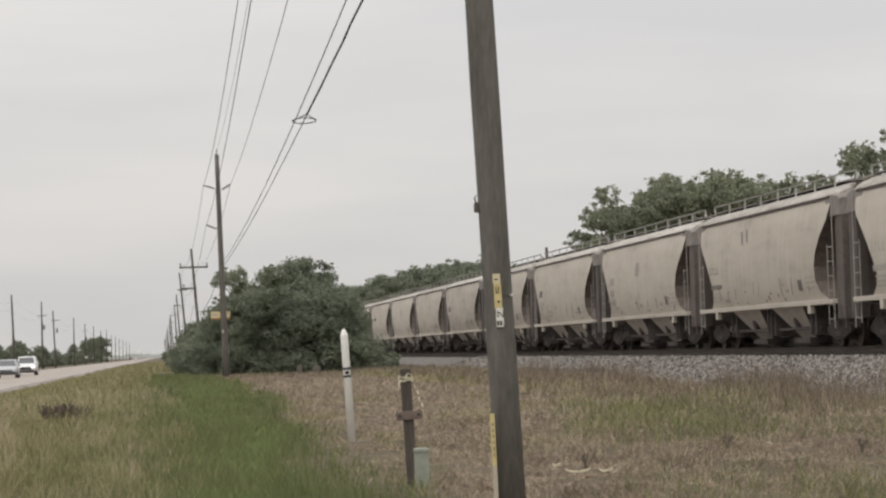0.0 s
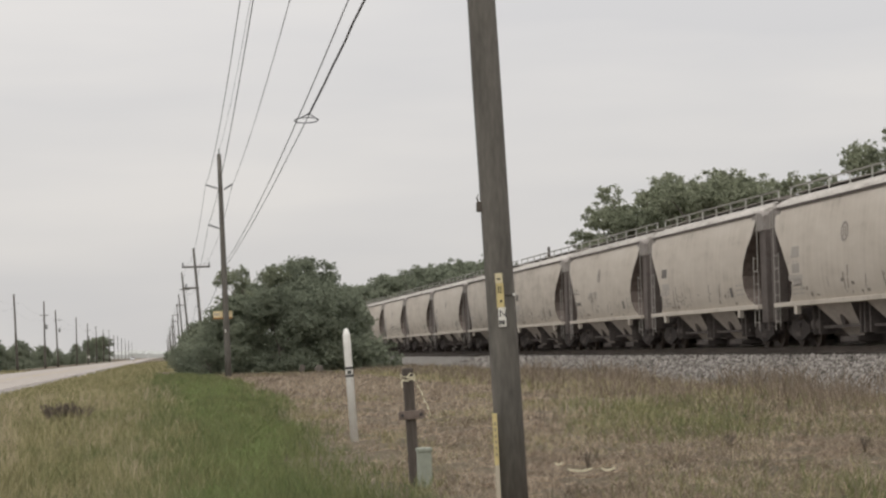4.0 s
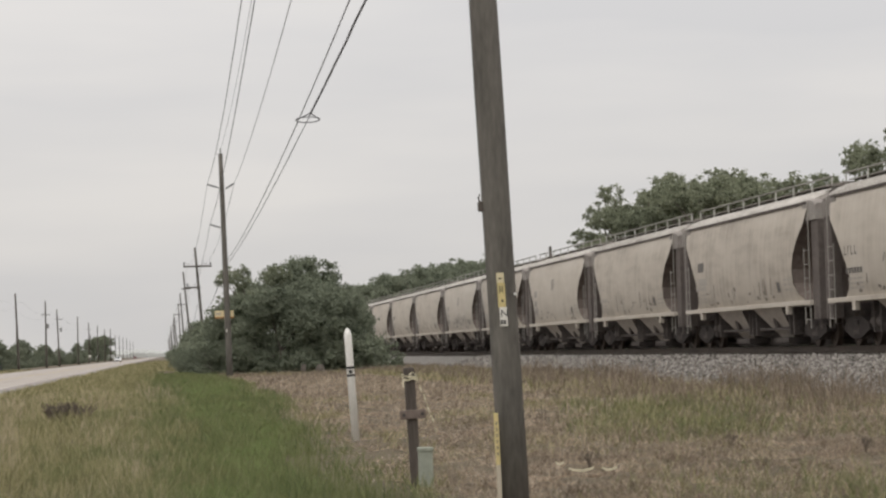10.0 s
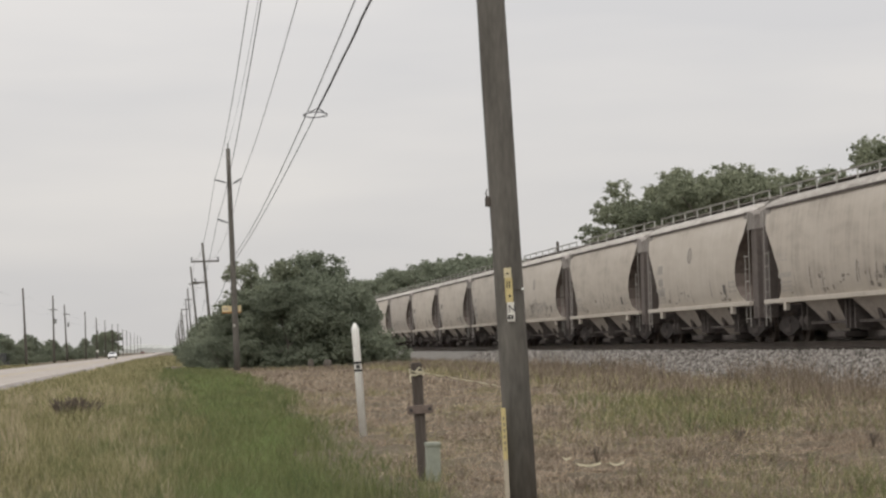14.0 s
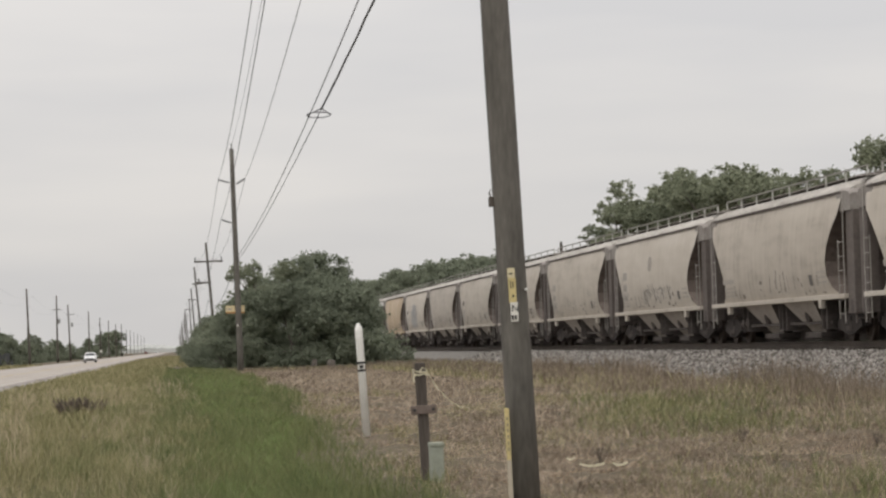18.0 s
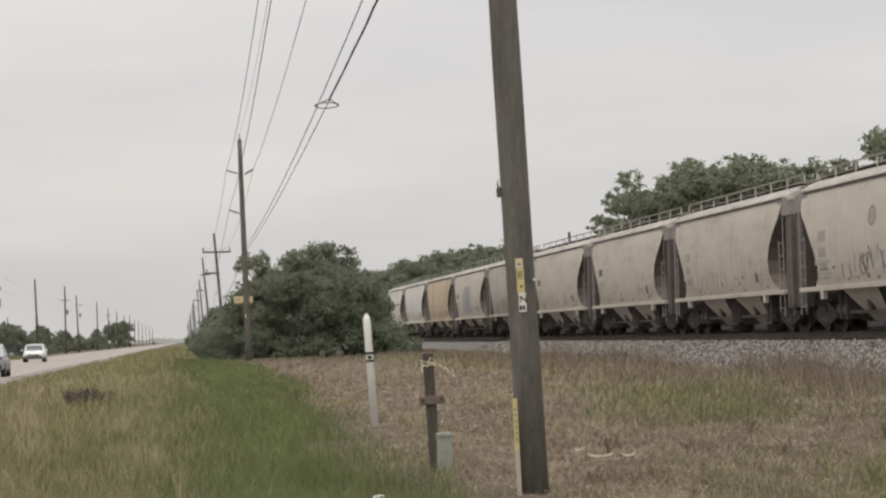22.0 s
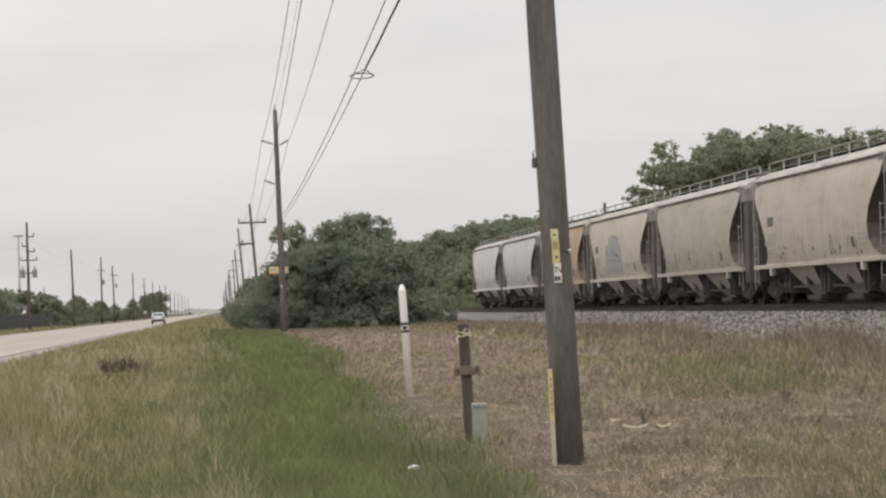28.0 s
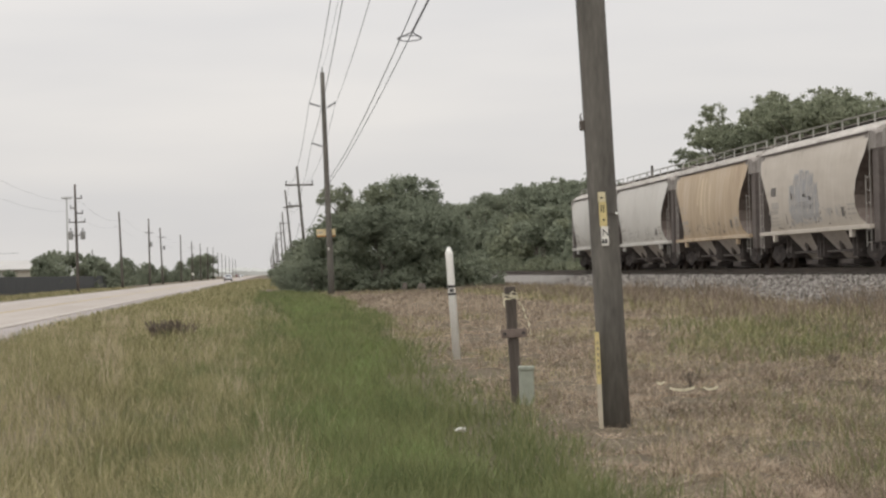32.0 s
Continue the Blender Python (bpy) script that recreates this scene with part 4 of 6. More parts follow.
def scrawl(bm, y0, y1, z0, z1, rng):
    """A row of rounded, outlined letter shapes without meaning."""
    y = y0
    while y < y1:
        w, h = rng.uniform(0.7, 1.1), (z1 - z0) * rng.uniform(0.6, 1.0)
        turns, phase, skew = rng.uniform(0.7, 1.25), rng.uniform(0, 6.28), rng.uniform(-0.25, 0.25)
        line = []
        if rng.random() < 0.6:
            # an angular letter: short straight strokes
            up = True
            for i in range(rng.randrange(4, 7)):
                line.append((y + w * (0.1 + 0.8 * i / 5) * rng.uniform(0.7, 1.1), z0 + h * (rng.uniform(0.75, 1.0) if up else rng.uniform(0.0, 0.45))))
                up = not up
        else:
            for i in range(19):
                a = phase + turns * 6.28 * i / 18
                zz = z0 + h * (0.5 + 0.46 * math.sin(a) + 0.1 * math.sin(2.3 * a))
                line.append((y + w * (0.5 + 0.45 * math.cos(a * 1.1)) + skew * (zz - z0), zz))
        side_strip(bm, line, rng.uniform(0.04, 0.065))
        if rng.random() < 0.7:
            yy = y + rng.uniform(0.2, 0.8) * w
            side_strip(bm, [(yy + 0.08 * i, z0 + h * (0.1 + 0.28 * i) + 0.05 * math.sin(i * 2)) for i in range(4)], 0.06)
        y += w * rng.uniform(0.85, 1.1)
    return bm


def sprayed_mass(bm, y0, y1, z0, z1, rng):
    """Filled grey letters run together: columns of uneven height."""
    y = y0
    while y < y1:
        w = rng.uniform(0.18, 0.5)
        f = (y - y0) / (y1 - y0)
        top = z0 + (z1 - z0) * (0.45 + 0.55 * math.sin(math.pi * min(1, f * 0.9 + 0.1)) * rng.uniform(0.6, 1.0))
        on_side(bm, y, z0 + rng.uniform(0, 0.2), w, max(0.3, top - z0 - 0.2), slant=rng.uniform(-0.35, 0.35), proud=0.006, rows=6)
        y += w * rng.uniform(0.75, 1.05)
    return bm


def hopper_car(y, style, seed):
    rng = random.Random(seed)
    paint = {"beige": M_CAR, "grey": M_CAR_GREY, "white": M_CAR_WHITE, "tan": M_CAR_TAN, "orange": M_CAR_ORANGE}[style.split("+")[0]]
    words = {"beige": "weathered beige", "grey": "weathered grey", "white": "clean white", "tan": "dusty grey-beige", "orange": "faded orange"}[style.split("+")[0]]
    extra = " with grey graffiti" if "tag" in style else " with faded stencils on its side"
    c = tagged(empty("hopper_car", pose(TRACK_X, y, RAIL_TOP)), words + " covered hopper car" + extra, "train car", "train of hopper cars")
    H = HOPPER
    for key, name in (("side_sheet_near", "side_sheet"), ("side_sheet_far", "side_sheet")):
        part(name, in_paint(key, paint), None, c)
    part("roof", in_paint("roof", M_CAR_ROOF), None, c, "pale curved roof")
    part("hatch_trough", H["hatch_trough"], None, c)
    part("belly", H["belly"], None, c)
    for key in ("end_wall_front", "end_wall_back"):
        part("end_wall", H[key], None, c, "dark brown sloping end wall")
    for side, key in ((-1, "roof_walk_near"), (1, "roof_walk_far")):
        wlk = part("roof_walk", H[key], None, c, "narrow grey roof walkway")
        for k in range(9):
            part("stanchion", H["stanchion"], None, wlk, at=pose(side * 0.85, -8.3 + 2.075 * k, 4.32))
        part("walk_rail", H["walk_rail"], None, wlk, at=pose(side * 0.85, 0, 4.68))
    for end in (-1, 1):
        turn = 0 if end > 0 else 180
        part("crossover", H["crossover"], None, c, at=pose(0, end * 8.35, 0))
        part("end_panel", H["end_panel"], None, c, "grey-brown upper end panel", at=pose(0, end * 8.28, 0, 0, 0, turn))
        part("end_sill", H["end_sill"], None, c, at=pose(0, end * 8.4, 0))
        part("coupler", H["coupler"], None, c, at=pose(0, end * 8.56, 0, 0, 0, turn))
        for side in (-1, 1):
            part("corner_post", H["corner_post"], None, c, at=pose(side * 1.26, end * 8.3, 0, 0, 0, 180 - turn))
            part("ladder", H["ladder"], None, c, at=pose(side * 1.5, end * 7.76, 0, 0, 0, turn))
            part("end_ladder", H["end_ladder"], None, c, at=pose(side * 1.18, end * 8.58, 0))
            part("bolster_pad", in_paint("bolster_pad", paint), None, c, at=pose(side * 1.48, end * 5.6, 0))
    for side in (-1, 1):
        part("side_sill", in_paint("side_sill", paint), None, c, at=pose(side * 1.47, 0, 0))
    part("centre_sill", H["centre_sill"], None, c)
    part("brake_reservoir", H["brake_reservoir"], None, c, at=pose(-0.1, 5.0, 0))
    for y0 in (-2.55, 2.35):
        h = part("chute", H["chute"], None, c, "hopper chute with dusty sides and shade painted on its ends", at=pose(0, y0, 0))
        part("chute_side", H["chute_side"], None, h, "dusty sloping chute sides")
        for turn in (0, 180):
            part("chute_port", H["chute_port"], None, h, at=pose(0, 0, 0, 0, 0, turn))
        part("outlet_gate", H["outlet_gate"], None, h)
    part("brake_rigging", H["brake_rigging"], None, c)
    part("brake_gear", H["brake_gear"], None, c)
    for side in (-1, 1):
        part("drip_rail", H["drip_rail"], None, c, "thin dark strip for the shade under the eaves", at=pose(side * 1.44, 0, 0))
    for end in (-1, 1):
        truck = part("truck", H["bolster"], None, c, "sooty two-axle truck", at=pose(0, end * 6.95, 0))
        for side in (-1, 1):
            part("side_frame", H["side_frame"], None, truck, at=pose(side * 1.02, 0, 0))
            for sy in (-0.16, 0.0, 0.16):
                part("spring", H["spring"], None, truck, at=pose(side * 1.08, sy, 0))
        for by in (-0.42, 0.42):
            part("brake_beam", H["brake_beam"], None, truck, at=pose(0, by, 0))
        for ay in (-0.89, 0.89):
            part("axle", H["axle"], None, truck, at=pose(0, ay, 0.46))
            for side in (-1, 1):
                wh = part("wheel", H["wheel"], None, truck, at=pose(side * 0.74, ay, 0.46, 0, 0, 0 if side < 0 else 180))
                WHEELS.append(wh)
    # lettering: reporting marks towards the far end, data towards the near end
    bm = bmesh.new()
    if "block" not in style:
        bars(bm, 6.05, 2.36, (0.26, 0.22, 0.26, 0.26), 0.24)
    bars(bm, 6.0, 1.88, (0.2, 0.2, 0.2, 0.2, 0.2, 0.2), 0.15, gap=0.06)
    part("reporting_mark", bm, M_MARK if "marks" in style else M_MARK_GREY, c, "faded black stencilled marks")["kind"] = "stuff"
    bm = bmesh.new()
    for k in range(3):
        bars(bm, 5.9, 1.72 - 0.12 * k, (0.4, 0.3, 0.5), 0.05)
    for k in range(3):
        bars(bm, -5.5, 1.9 - 0.14 * k, (0.4, 0.5), 0.05)
    part("data_stencil", bm, M_MARK_GREY, c, "small faded grey data lines")["kind"] = "stuff"
    bm = on_side(bmesh.new(), -5.05, 1.58, 0.36, 0.30)
    part("consolidated_stencil", bm, M_MARK, c, "small black square stencil")
    if "block" in style:
        part("painted_patch", on_side(bmesh.new(), 4.7, 2.5, 0.85, 0.3), M_MARK, c, "dark grey painted-out block")
        part("painted_patch", on_side(bmesh.new(), 4.3, 2.05, 1.2, 0.24), M_MARK_GREY, c, "pale grey painted-out block")
    if "pale" in style:
        for zz, hh in ((2.52, 0.3), (2.08, 0.26), (1.72, 0.2)):
            part("painted_patch", on_side(bmesh.new(), 4.75, zz, 0.8, hh), M_PATCH, c, "pale grey painted-out block")
    if "scribble" in style:
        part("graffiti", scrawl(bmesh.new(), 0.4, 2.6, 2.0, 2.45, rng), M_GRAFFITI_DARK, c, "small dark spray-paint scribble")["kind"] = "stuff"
    if "emblem" in style:
        bm = bmesh.new()
        n = 24
        for k in range(n):
            a, b = 2 * math.pi * k / n, 2 * math.pi * (k + 1) / n
            q = []
            for ang, rr in ((a, 1.0), (b, 1.0), (b, 0.7), (a, 0.7)):
                zz = 3.0 + 0.27 * rr * math.sin(ang)
                q.append(bm.verts.new((-(side_x(zz) + 0.007), 0.2 + 0.36 * rr * math.cos(ang), zz)))
            bm.faces.new(q)
        on_side(bm, 0.05, 2.86, 0.1, 0.28)
        on_side(bm, 0.25, 2.86, 0.1, 0.28)
        part("emblem", bm, M_EMBLEM, c, "oval ring emblem in faded grey")
    # soot and rust runs
    bm = bmesh.new()
    for _ in range(9):
        yy = rng.uniform(-6.0, 5.2)
        on_side(bm, yy, rng.uniform(1.4, 1.6), rng.uniform(0.03, 0.1), rng.uniform(0.25, 0.6), slant=rng.uniform(-0.25, 0.1), proud=0.004)
    for _ in range(16):
        yy, zz, ww = rng.uniform(-6.2, 5.4), rng.choice((1.33, 1.36, 1.42, 1.55, 1.7)) + rng.uniform(0, 0.06), rng.uniform(0.06, 0.3)
        on_side(bm, yy, zz, ww, rng.uniform(0.04, 0.13), slant=rng.uniform(-0.08, 0.08), proud=0.004, rows=1)
    part("grime", bm, M_SOOT, c, "thin dark grime runs and rust spots")["kind"] = "stuff"
    if "big" in style:
        part("graffiti", sprayed_mass(bmesh.new(), -1.7, 2.3, 1.5, 2.6, rng), M_GRAFFITI, c, "soft grey filled spray-paint lettering")["kind"] = "stuff"
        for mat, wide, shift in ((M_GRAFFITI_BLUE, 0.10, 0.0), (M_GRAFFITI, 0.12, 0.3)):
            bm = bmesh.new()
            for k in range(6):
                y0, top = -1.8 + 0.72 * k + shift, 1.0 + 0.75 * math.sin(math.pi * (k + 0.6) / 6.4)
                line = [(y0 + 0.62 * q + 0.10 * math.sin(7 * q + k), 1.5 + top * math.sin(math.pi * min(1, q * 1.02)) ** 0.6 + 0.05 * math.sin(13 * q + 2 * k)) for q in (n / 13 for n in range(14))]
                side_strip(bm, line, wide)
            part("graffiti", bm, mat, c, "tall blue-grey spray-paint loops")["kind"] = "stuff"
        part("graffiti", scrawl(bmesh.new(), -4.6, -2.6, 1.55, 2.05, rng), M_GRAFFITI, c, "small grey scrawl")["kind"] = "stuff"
    elif "tag" in style:
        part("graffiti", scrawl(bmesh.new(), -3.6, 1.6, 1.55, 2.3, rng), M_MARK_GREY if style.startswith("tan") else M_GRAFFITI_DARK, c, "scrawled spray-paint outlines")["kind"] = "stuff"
    if "slash" in style:
        for yy, zz in ((1.6, 3.15), (1.0, 3.2)):
            part("slash", on_side(bmesh.new(), yy, zz, 0.2, 0.42, slant=0.25), M_SOOT, c, "faded grey painted slash")
    if style == "orange":
        bm = bmesh.new()
        for yy, w, z0, h in ((0.4, 0.25, 1.5, 2.2), (1.1, 0.4, 2.2, 1.5), (-0.6, 0.2, 1.8, 1.6), (2.0, 0.2, 2.6, 1.2)):
            on_side(bm, yy, z0, w, h, rows=8, proud=0.005)
        part("spill_streak", bm, M_DRIP, c, "pale spill streaks running down")["kind"] = "stuff"
    return c


WHEELS, CARS = [], []


def travel(t):
    """How far the train has moved along y by then."""
    return -6.857 * t - 0.007 * t * t


def car_place(i):
    """The middle of car i at the start."""
    return 71.16 + 18.015 * (i - 3)


STYLES = ["beige+emblem", "beige+emblem", "beige+emblem", "beige+slash+marks", "beige+emblem+pale", "beige+block", "beige+emblem+marks+scribble", "beige+block", "beige", "beige+emblem+pale", "beige",
          "beige+emblem+pale+tag", "beige+pale", "beige+block", "beige+block", "tan+tag", "beige+block+tag+big", "orange", "white", "white"]


def make_train():
    for i, style in enumerate(STYLES):
        CARS.append(hopper_car(car_place(i), style, 100 + i))


make_train()


# ---- small things by the poles ----
TAPE = []


def near_things():
    # white marker post with two black bands
    z = float(ground_height(2.94, 38))
    p = tagged(empty("marker_post", pose(2.94, 38, z, 0, -2.9, 0)), "white round marker post with two black bands", "marker post")
    part("post", tube(bmesh.new(), [(0, 0, -0.3), (0, 0, 1.66), (0, 0, 1.67), (0, 0, 1.745), (0, 0, 1.765)], [0.060, 0.060, 0.060, 0.032, 0.012], 18), M_WHITE_POST, p, smooth=True)
    for zz in (1.01, 1.13):
        part("band", tube(bmesh.new(), [(0, 0, zz), (0, 0, zz + 0.035)], 0.064, 18), M_BLACK, p, "black band")
    part("label_plate", boxes(((-0.035, -0.066, 1.06), (0.025, -0.058, 1.11))), M_BLACK, p, "small dark label")
    # brown wooden post with a cross plate
    z = float(ground_height(2.81, 27.5))
    w = tagged(empty("wooden_post", pose(2.797, 27.5, z + 0.05, 0, -2.2, 0)), "old brown square wooden post with a cross plate", "post")
    part("shaft", boxes(((-0.058, -0.058, -0.35), (0.058, 0.058, 1.32)), bevel=0.012), M_POST_WOOD, w)
    part("cross_plate", boxes(((-0.14, -0.085, 0.74), (0.15, -0.056, 0.84)), bevel=0.006), M_RUST_PLATE, w, "rusty brown cross plate")
    for x in (-0.1, 0.11):
        part("bolt", tube(bmesh.new(), [(x, -0.10, 0.79), (x, -0.08, 0.79)], 0.016, 10), M_BLACK, w)
    rng = random.Random(4)
    bm = bmesh.new()
    for k in range(2):
        zz = 1.19 + 0.03 * k
        loop = []
        for x, y in ((-1, -1), (-0.3, -1.25), (0.4, -1.1), (1, -1), (1.2, 0), (1, 1), (0, 1.2), (-1, 1), (-1.35, 0.1), (-1, -1)):
            d = rng.uniform(-0.03, 0.03)
            loop.append([(x * 0.068, y * 0.068, zz + d), (x * 0.072, y * 0.071, zz + 0.017 + d * 0.7)])
        loft(bm, loop, closed=False)
    # a knot that stands up and a short tail
    loft(bm, [[(-0.02, -0.085, 1.2), (0.0, -0.09, 1.2)], [(-0.01, -0.08, 1.24), (0.008, -0.085, 1.24)], [(0.02, -0.08, 1.27), (0.035, -0.08, 1.262)], [(0.05, -0.078, 1.24), (0.06, -0.08, 1.24)]], closed=False)
    loft(bm, [[(-0.07, -0.09, 1.2), (-0.05, -0.09, 1.2)], [(-0.1, -0.1, 1.16), (-0.08, -0.1, 1.15)], [(-0.09, -0.1, 1.1), (-0.075, -0.1, 1.1)]], closed=False)
    part("tape_wrap", bm, M_TAPE, w, "ragged pale yellow tape wound round the top")
    # loose end of the tape: rigid pieces that flutter
    piece = bmesh.new()
    for i in range(4):
        x0, x1 = 0.045 * i, 0.045 * (i + 1)
        z0, z1 = 0.004 * math.sin(i * 2.0), 0.004 * math.sin(i * 2.0 + 2.0)
        piece.faces.new([piece.verts.new(p) for p in ((x0, 0.006 * math.sin(i * 1.4), z0 - 0.009 * math.cos(i * 0.8)), (x1, 0.006 * math.sin((i + 1) * 1.4), z1 - 0.009 * math.cos((i + 1) * 0.8)), (x1, -0.006 * math.sin((i + 1) * 1.4), z1 + 0.009 * math.cos((i + 1) * 0.8)), (x0, -0.006 * math.sin(i * 1.4), z0 + 0.009 * math.cos(i * 0.8)))])
    me = bpy.data.meshes.new("tape_piece")
    piece.to_mesh(me)
    piece.free()
    me.materials.append(M_TAPE)
    for i in range(5):
        TAPE.append(part("tape_piece", me, None, w, "fluttering pale yellow tape end"))
    # pale green service pedestal
    z = float(ground_height(2.9, 27.0))
    g = tagged(empty("service_pedestal", pose(2.866, 27.1, z)), "pale green plastic service pedestal in dry grass", "utility box")
    part("body", boxes(((-0.078, -0.07, -0.1), (0.078, 0.07, 0.41)), bevel=0.012), M_PEDESTAL, g)
    part("lid", boxes(((-0.086, -0.08, 0.39), (0.086, 0.08, 0.44)), bevel=0.012), M_PEDESTAL, g)


near_things()


# ---- things fixed to the poles ----
M_TAG_PALE = plain("pale_yellow_tag", (0.62, 0.55, 0.36), 0.6)
M_BARE_STAKE = plain("bare_pale_stake", (0.47, 0.42, 0.33), 0.8)


def pole_fittings():
    def centre(z):
        """The near pole's axis at a height."""
        return 3.430 - 0.0356 * z

    near = next(o for o in scene.objects if o.name == "utility_pole")
    # upright tag strip: yellow above, white below, with its letters
    strip_ = empty("pole_tag", pose(3.386, 24 - 0.137, -0.376, 0, -1.3, 0))
    tagged(strip_, "upright yellow and white letter tags on the pole", "tag")
    part("yellow_plate", boxes(((-0.045, -0.018, 2.36), (0.03, -0.012, 2.60)), bevel=0.002), M_TAG_YELLOW, strip_, "yellow plate")
    part("top_plate", boxes(((-0.05, -0.018, 2.60), (0.025, -0.012, 2.70)), bevel=0.002), M_TAG_PALE, strip_, "pale yellow plate")
    part("white_plate", boxes(((-0.035, -0.018, 2.17), (0.04, -0.012, 2.36)), bevel=0.002), M_TAG_WHITE, strip_, "white plate")
    letter = bpy.data.curves.new("letter", "FONT")
    letter.body, letter.size, letter.extrude = "N", 0.10, 0.001
    letter.materials.append(M_BLACK)
    part("letter", letter, None, strip_, "black letter N", at=pose(-0.028, -0.0205, 2.265, 90, 0, 0))
    bm = boxes(((-0.028, -0.0215, 2.50), (-0.018, -0.0195, 2.57)), ((-0.004, -0.0215, 2.50), (0.006, -0.0195, 2.57)))
    part("faint_marking", bm, M_BLACK, strip_, "dark unreadable bars")["kind"] = "stuff"
    bm = boxes(((-0.012, -0.0215, 2.41), (0.008, -0.0195, 2.435)), ((-0.03, -0.0215, 2.635), (0.0, -0.0195, 2.65)), ((-0.03, -0.0215, 2.19), (-0.008, -0.0195, 2.235)), ((0.0, -0.0215, 2.19), (0.022, -0.0195, 2.235)))
    part("faint_marking", bm, M_BLACK, strip_, "small dark unreadable bars")["kind"] = "stuff"
    # strap with a pale knot, right of the tag
    s = tagged(empty("wire_strap", pose(centre(2.1), 24, 2.11)), "thin pale strap tied round the pole", "strap")
    part("band", tube(bmesh.new(), [(0.147 * math.cos(a), 0.147 * math.sin(a), 0) for a in (radians(215 + 9 * k) for k in range(15))], 0.004, 6), M_POLE_DARK, s)
    part("knot", boxes(((0.095, -0.133, -0.012), (0.125, -0.108, 0.012)), bevel=0.005), M_LITTER, s)
    # small bracket and a ground wire on the side of the pole
    b = tagged(empty("pole_bracket", pose(centre(3.0) - 0.138, 24, 2.99)), "small dark bracket on the side of the pole", "bracket")
    part("body", boxes(((-0.05, -0.05, -0.05), (0.01, 0.05, 0.05)), bevel=0.01), M_POLE_DARK, b)
    part("hook", tube(bmesh.new(), [(-0.03, 0, 0.04), (-0.045, 0, 0.09), (-0.03, 0, 0.12)], 0.009, 6), M_POLE_DARK, b)
    w = tagged(empty("ground_wire", pose(0, 24, 0)), "thin ground wire down the pole", "wire")
    part("wire", tube(bmesh.new(), [(centre(z) - d, -0.03, z) for z, d in ((3.05, 0.14), (3.5, 0.15), (4.2, 0.152), (5.0, 0.145), (6.2, 0.135))], 0.006, 6), M_STEEL, w)
    # marker stake at the foot
    k = tagged(empty("marker_stake", pose(3.250, 23.84, -0.035, 0, -1.3, 0)), "flat stake with a yellow upper half beside the pole", "marker stake")
    part("yellow_half", boxes(((-0.022, -0.012, 0.47), (0.022, 0.012, 0.98)), bevel=0.004), M_TAG_YELLOW, k, "yellow half with faint marks")
    part("bare_half", boxes(((-0.022, -0.012, -0.15), (0.022, 0.012, 0.47)), bevel=0.004), M_BARE_STAKE, k, "bare pale half")
    bm = boxes(*[((-0.006, -0.0145, 0.56 + 0.06 * i), (0.006, -0.0125, 0.595 + 0.06 * i)) for i in range(6)])
    part("faint_marking", bm, M_MARK, k, "faint dark bars")["kind"] = "stuff"
    # second pole: cream sign behind it and a small white tag
    g = tagged(empty("cream_sign", pose(2.97, 119.165, 3.41)), "cream rectangular sign with an orange edge fixed on the pole", "sign")
    part("board", boxes(((-0.46, -0.02, 0.0), (0.46, 0.02, 0.31)), bevel=0.005), M_SIGN_CREAM, g)
    part("edge", boxes(((-0.46, -0.024, -0.06), (0.46, 0.024, -0.004))), M_ORANGE, g, "orange lower edge")
    bm = boxes(*[((-0.42 + 0.07 * i, -0.026, 0.09), (-0.375 + 0.07 * i, -0.022, 0.22)) for i in range(4)])
    part("faint_marking", bm, M_MARK_GREY, g, "faint grey bars")["kind"] = "stuff"
    t = tagged(empty("pole_tag", pose(3.10, 118.87, 2.75)), "small white tag on the pole", "tag")
    part("plate", boxes(((-0.06, -0.01, -0.08), (0.06, 0.01, 0.08)), bevel=0.004), M_TAG_WHITE, t)
    t = tagged(empty("pole_tag", pose(3.10, 118.87, 3.05)), "small dark tag on the pole", "tag")
    part("plate", boxes(((-0.05, -0.01, -0.06), (0.05, 0.01, 0.06)), bevel=0.004), M_POLE_DARK, t)
    # cable storage loop: a flat snowshoe ring hung under the telephone cables
    c = tagged(empty("cable_loop", pose(3.447, 55.35, 7.002)), "flat black oval cable loop hung from the wires", "cable loop")
    ring = [(-0.06 + 0.27 * math.cos(a), 0.45 * math.sin(a), -0.13 - 0.02 * math.sin(a)) for a in (2 * math.pi * k / 28 for k in range(29))]
    part("ring", tube(bmesh.new(), ring, 0.012, 6, caps=False), M_WIRE, c)
    part("hanger", tube(bmesh.new(), [(-0.33, 0, -0.13), (-0.1, 0, -0.03), (0.0, 0, 0.02), (0.08, 0, -0.03), (0.21, 0, -0.13)], 0.013, 6), M_WIRE, c)


pole_fittings()


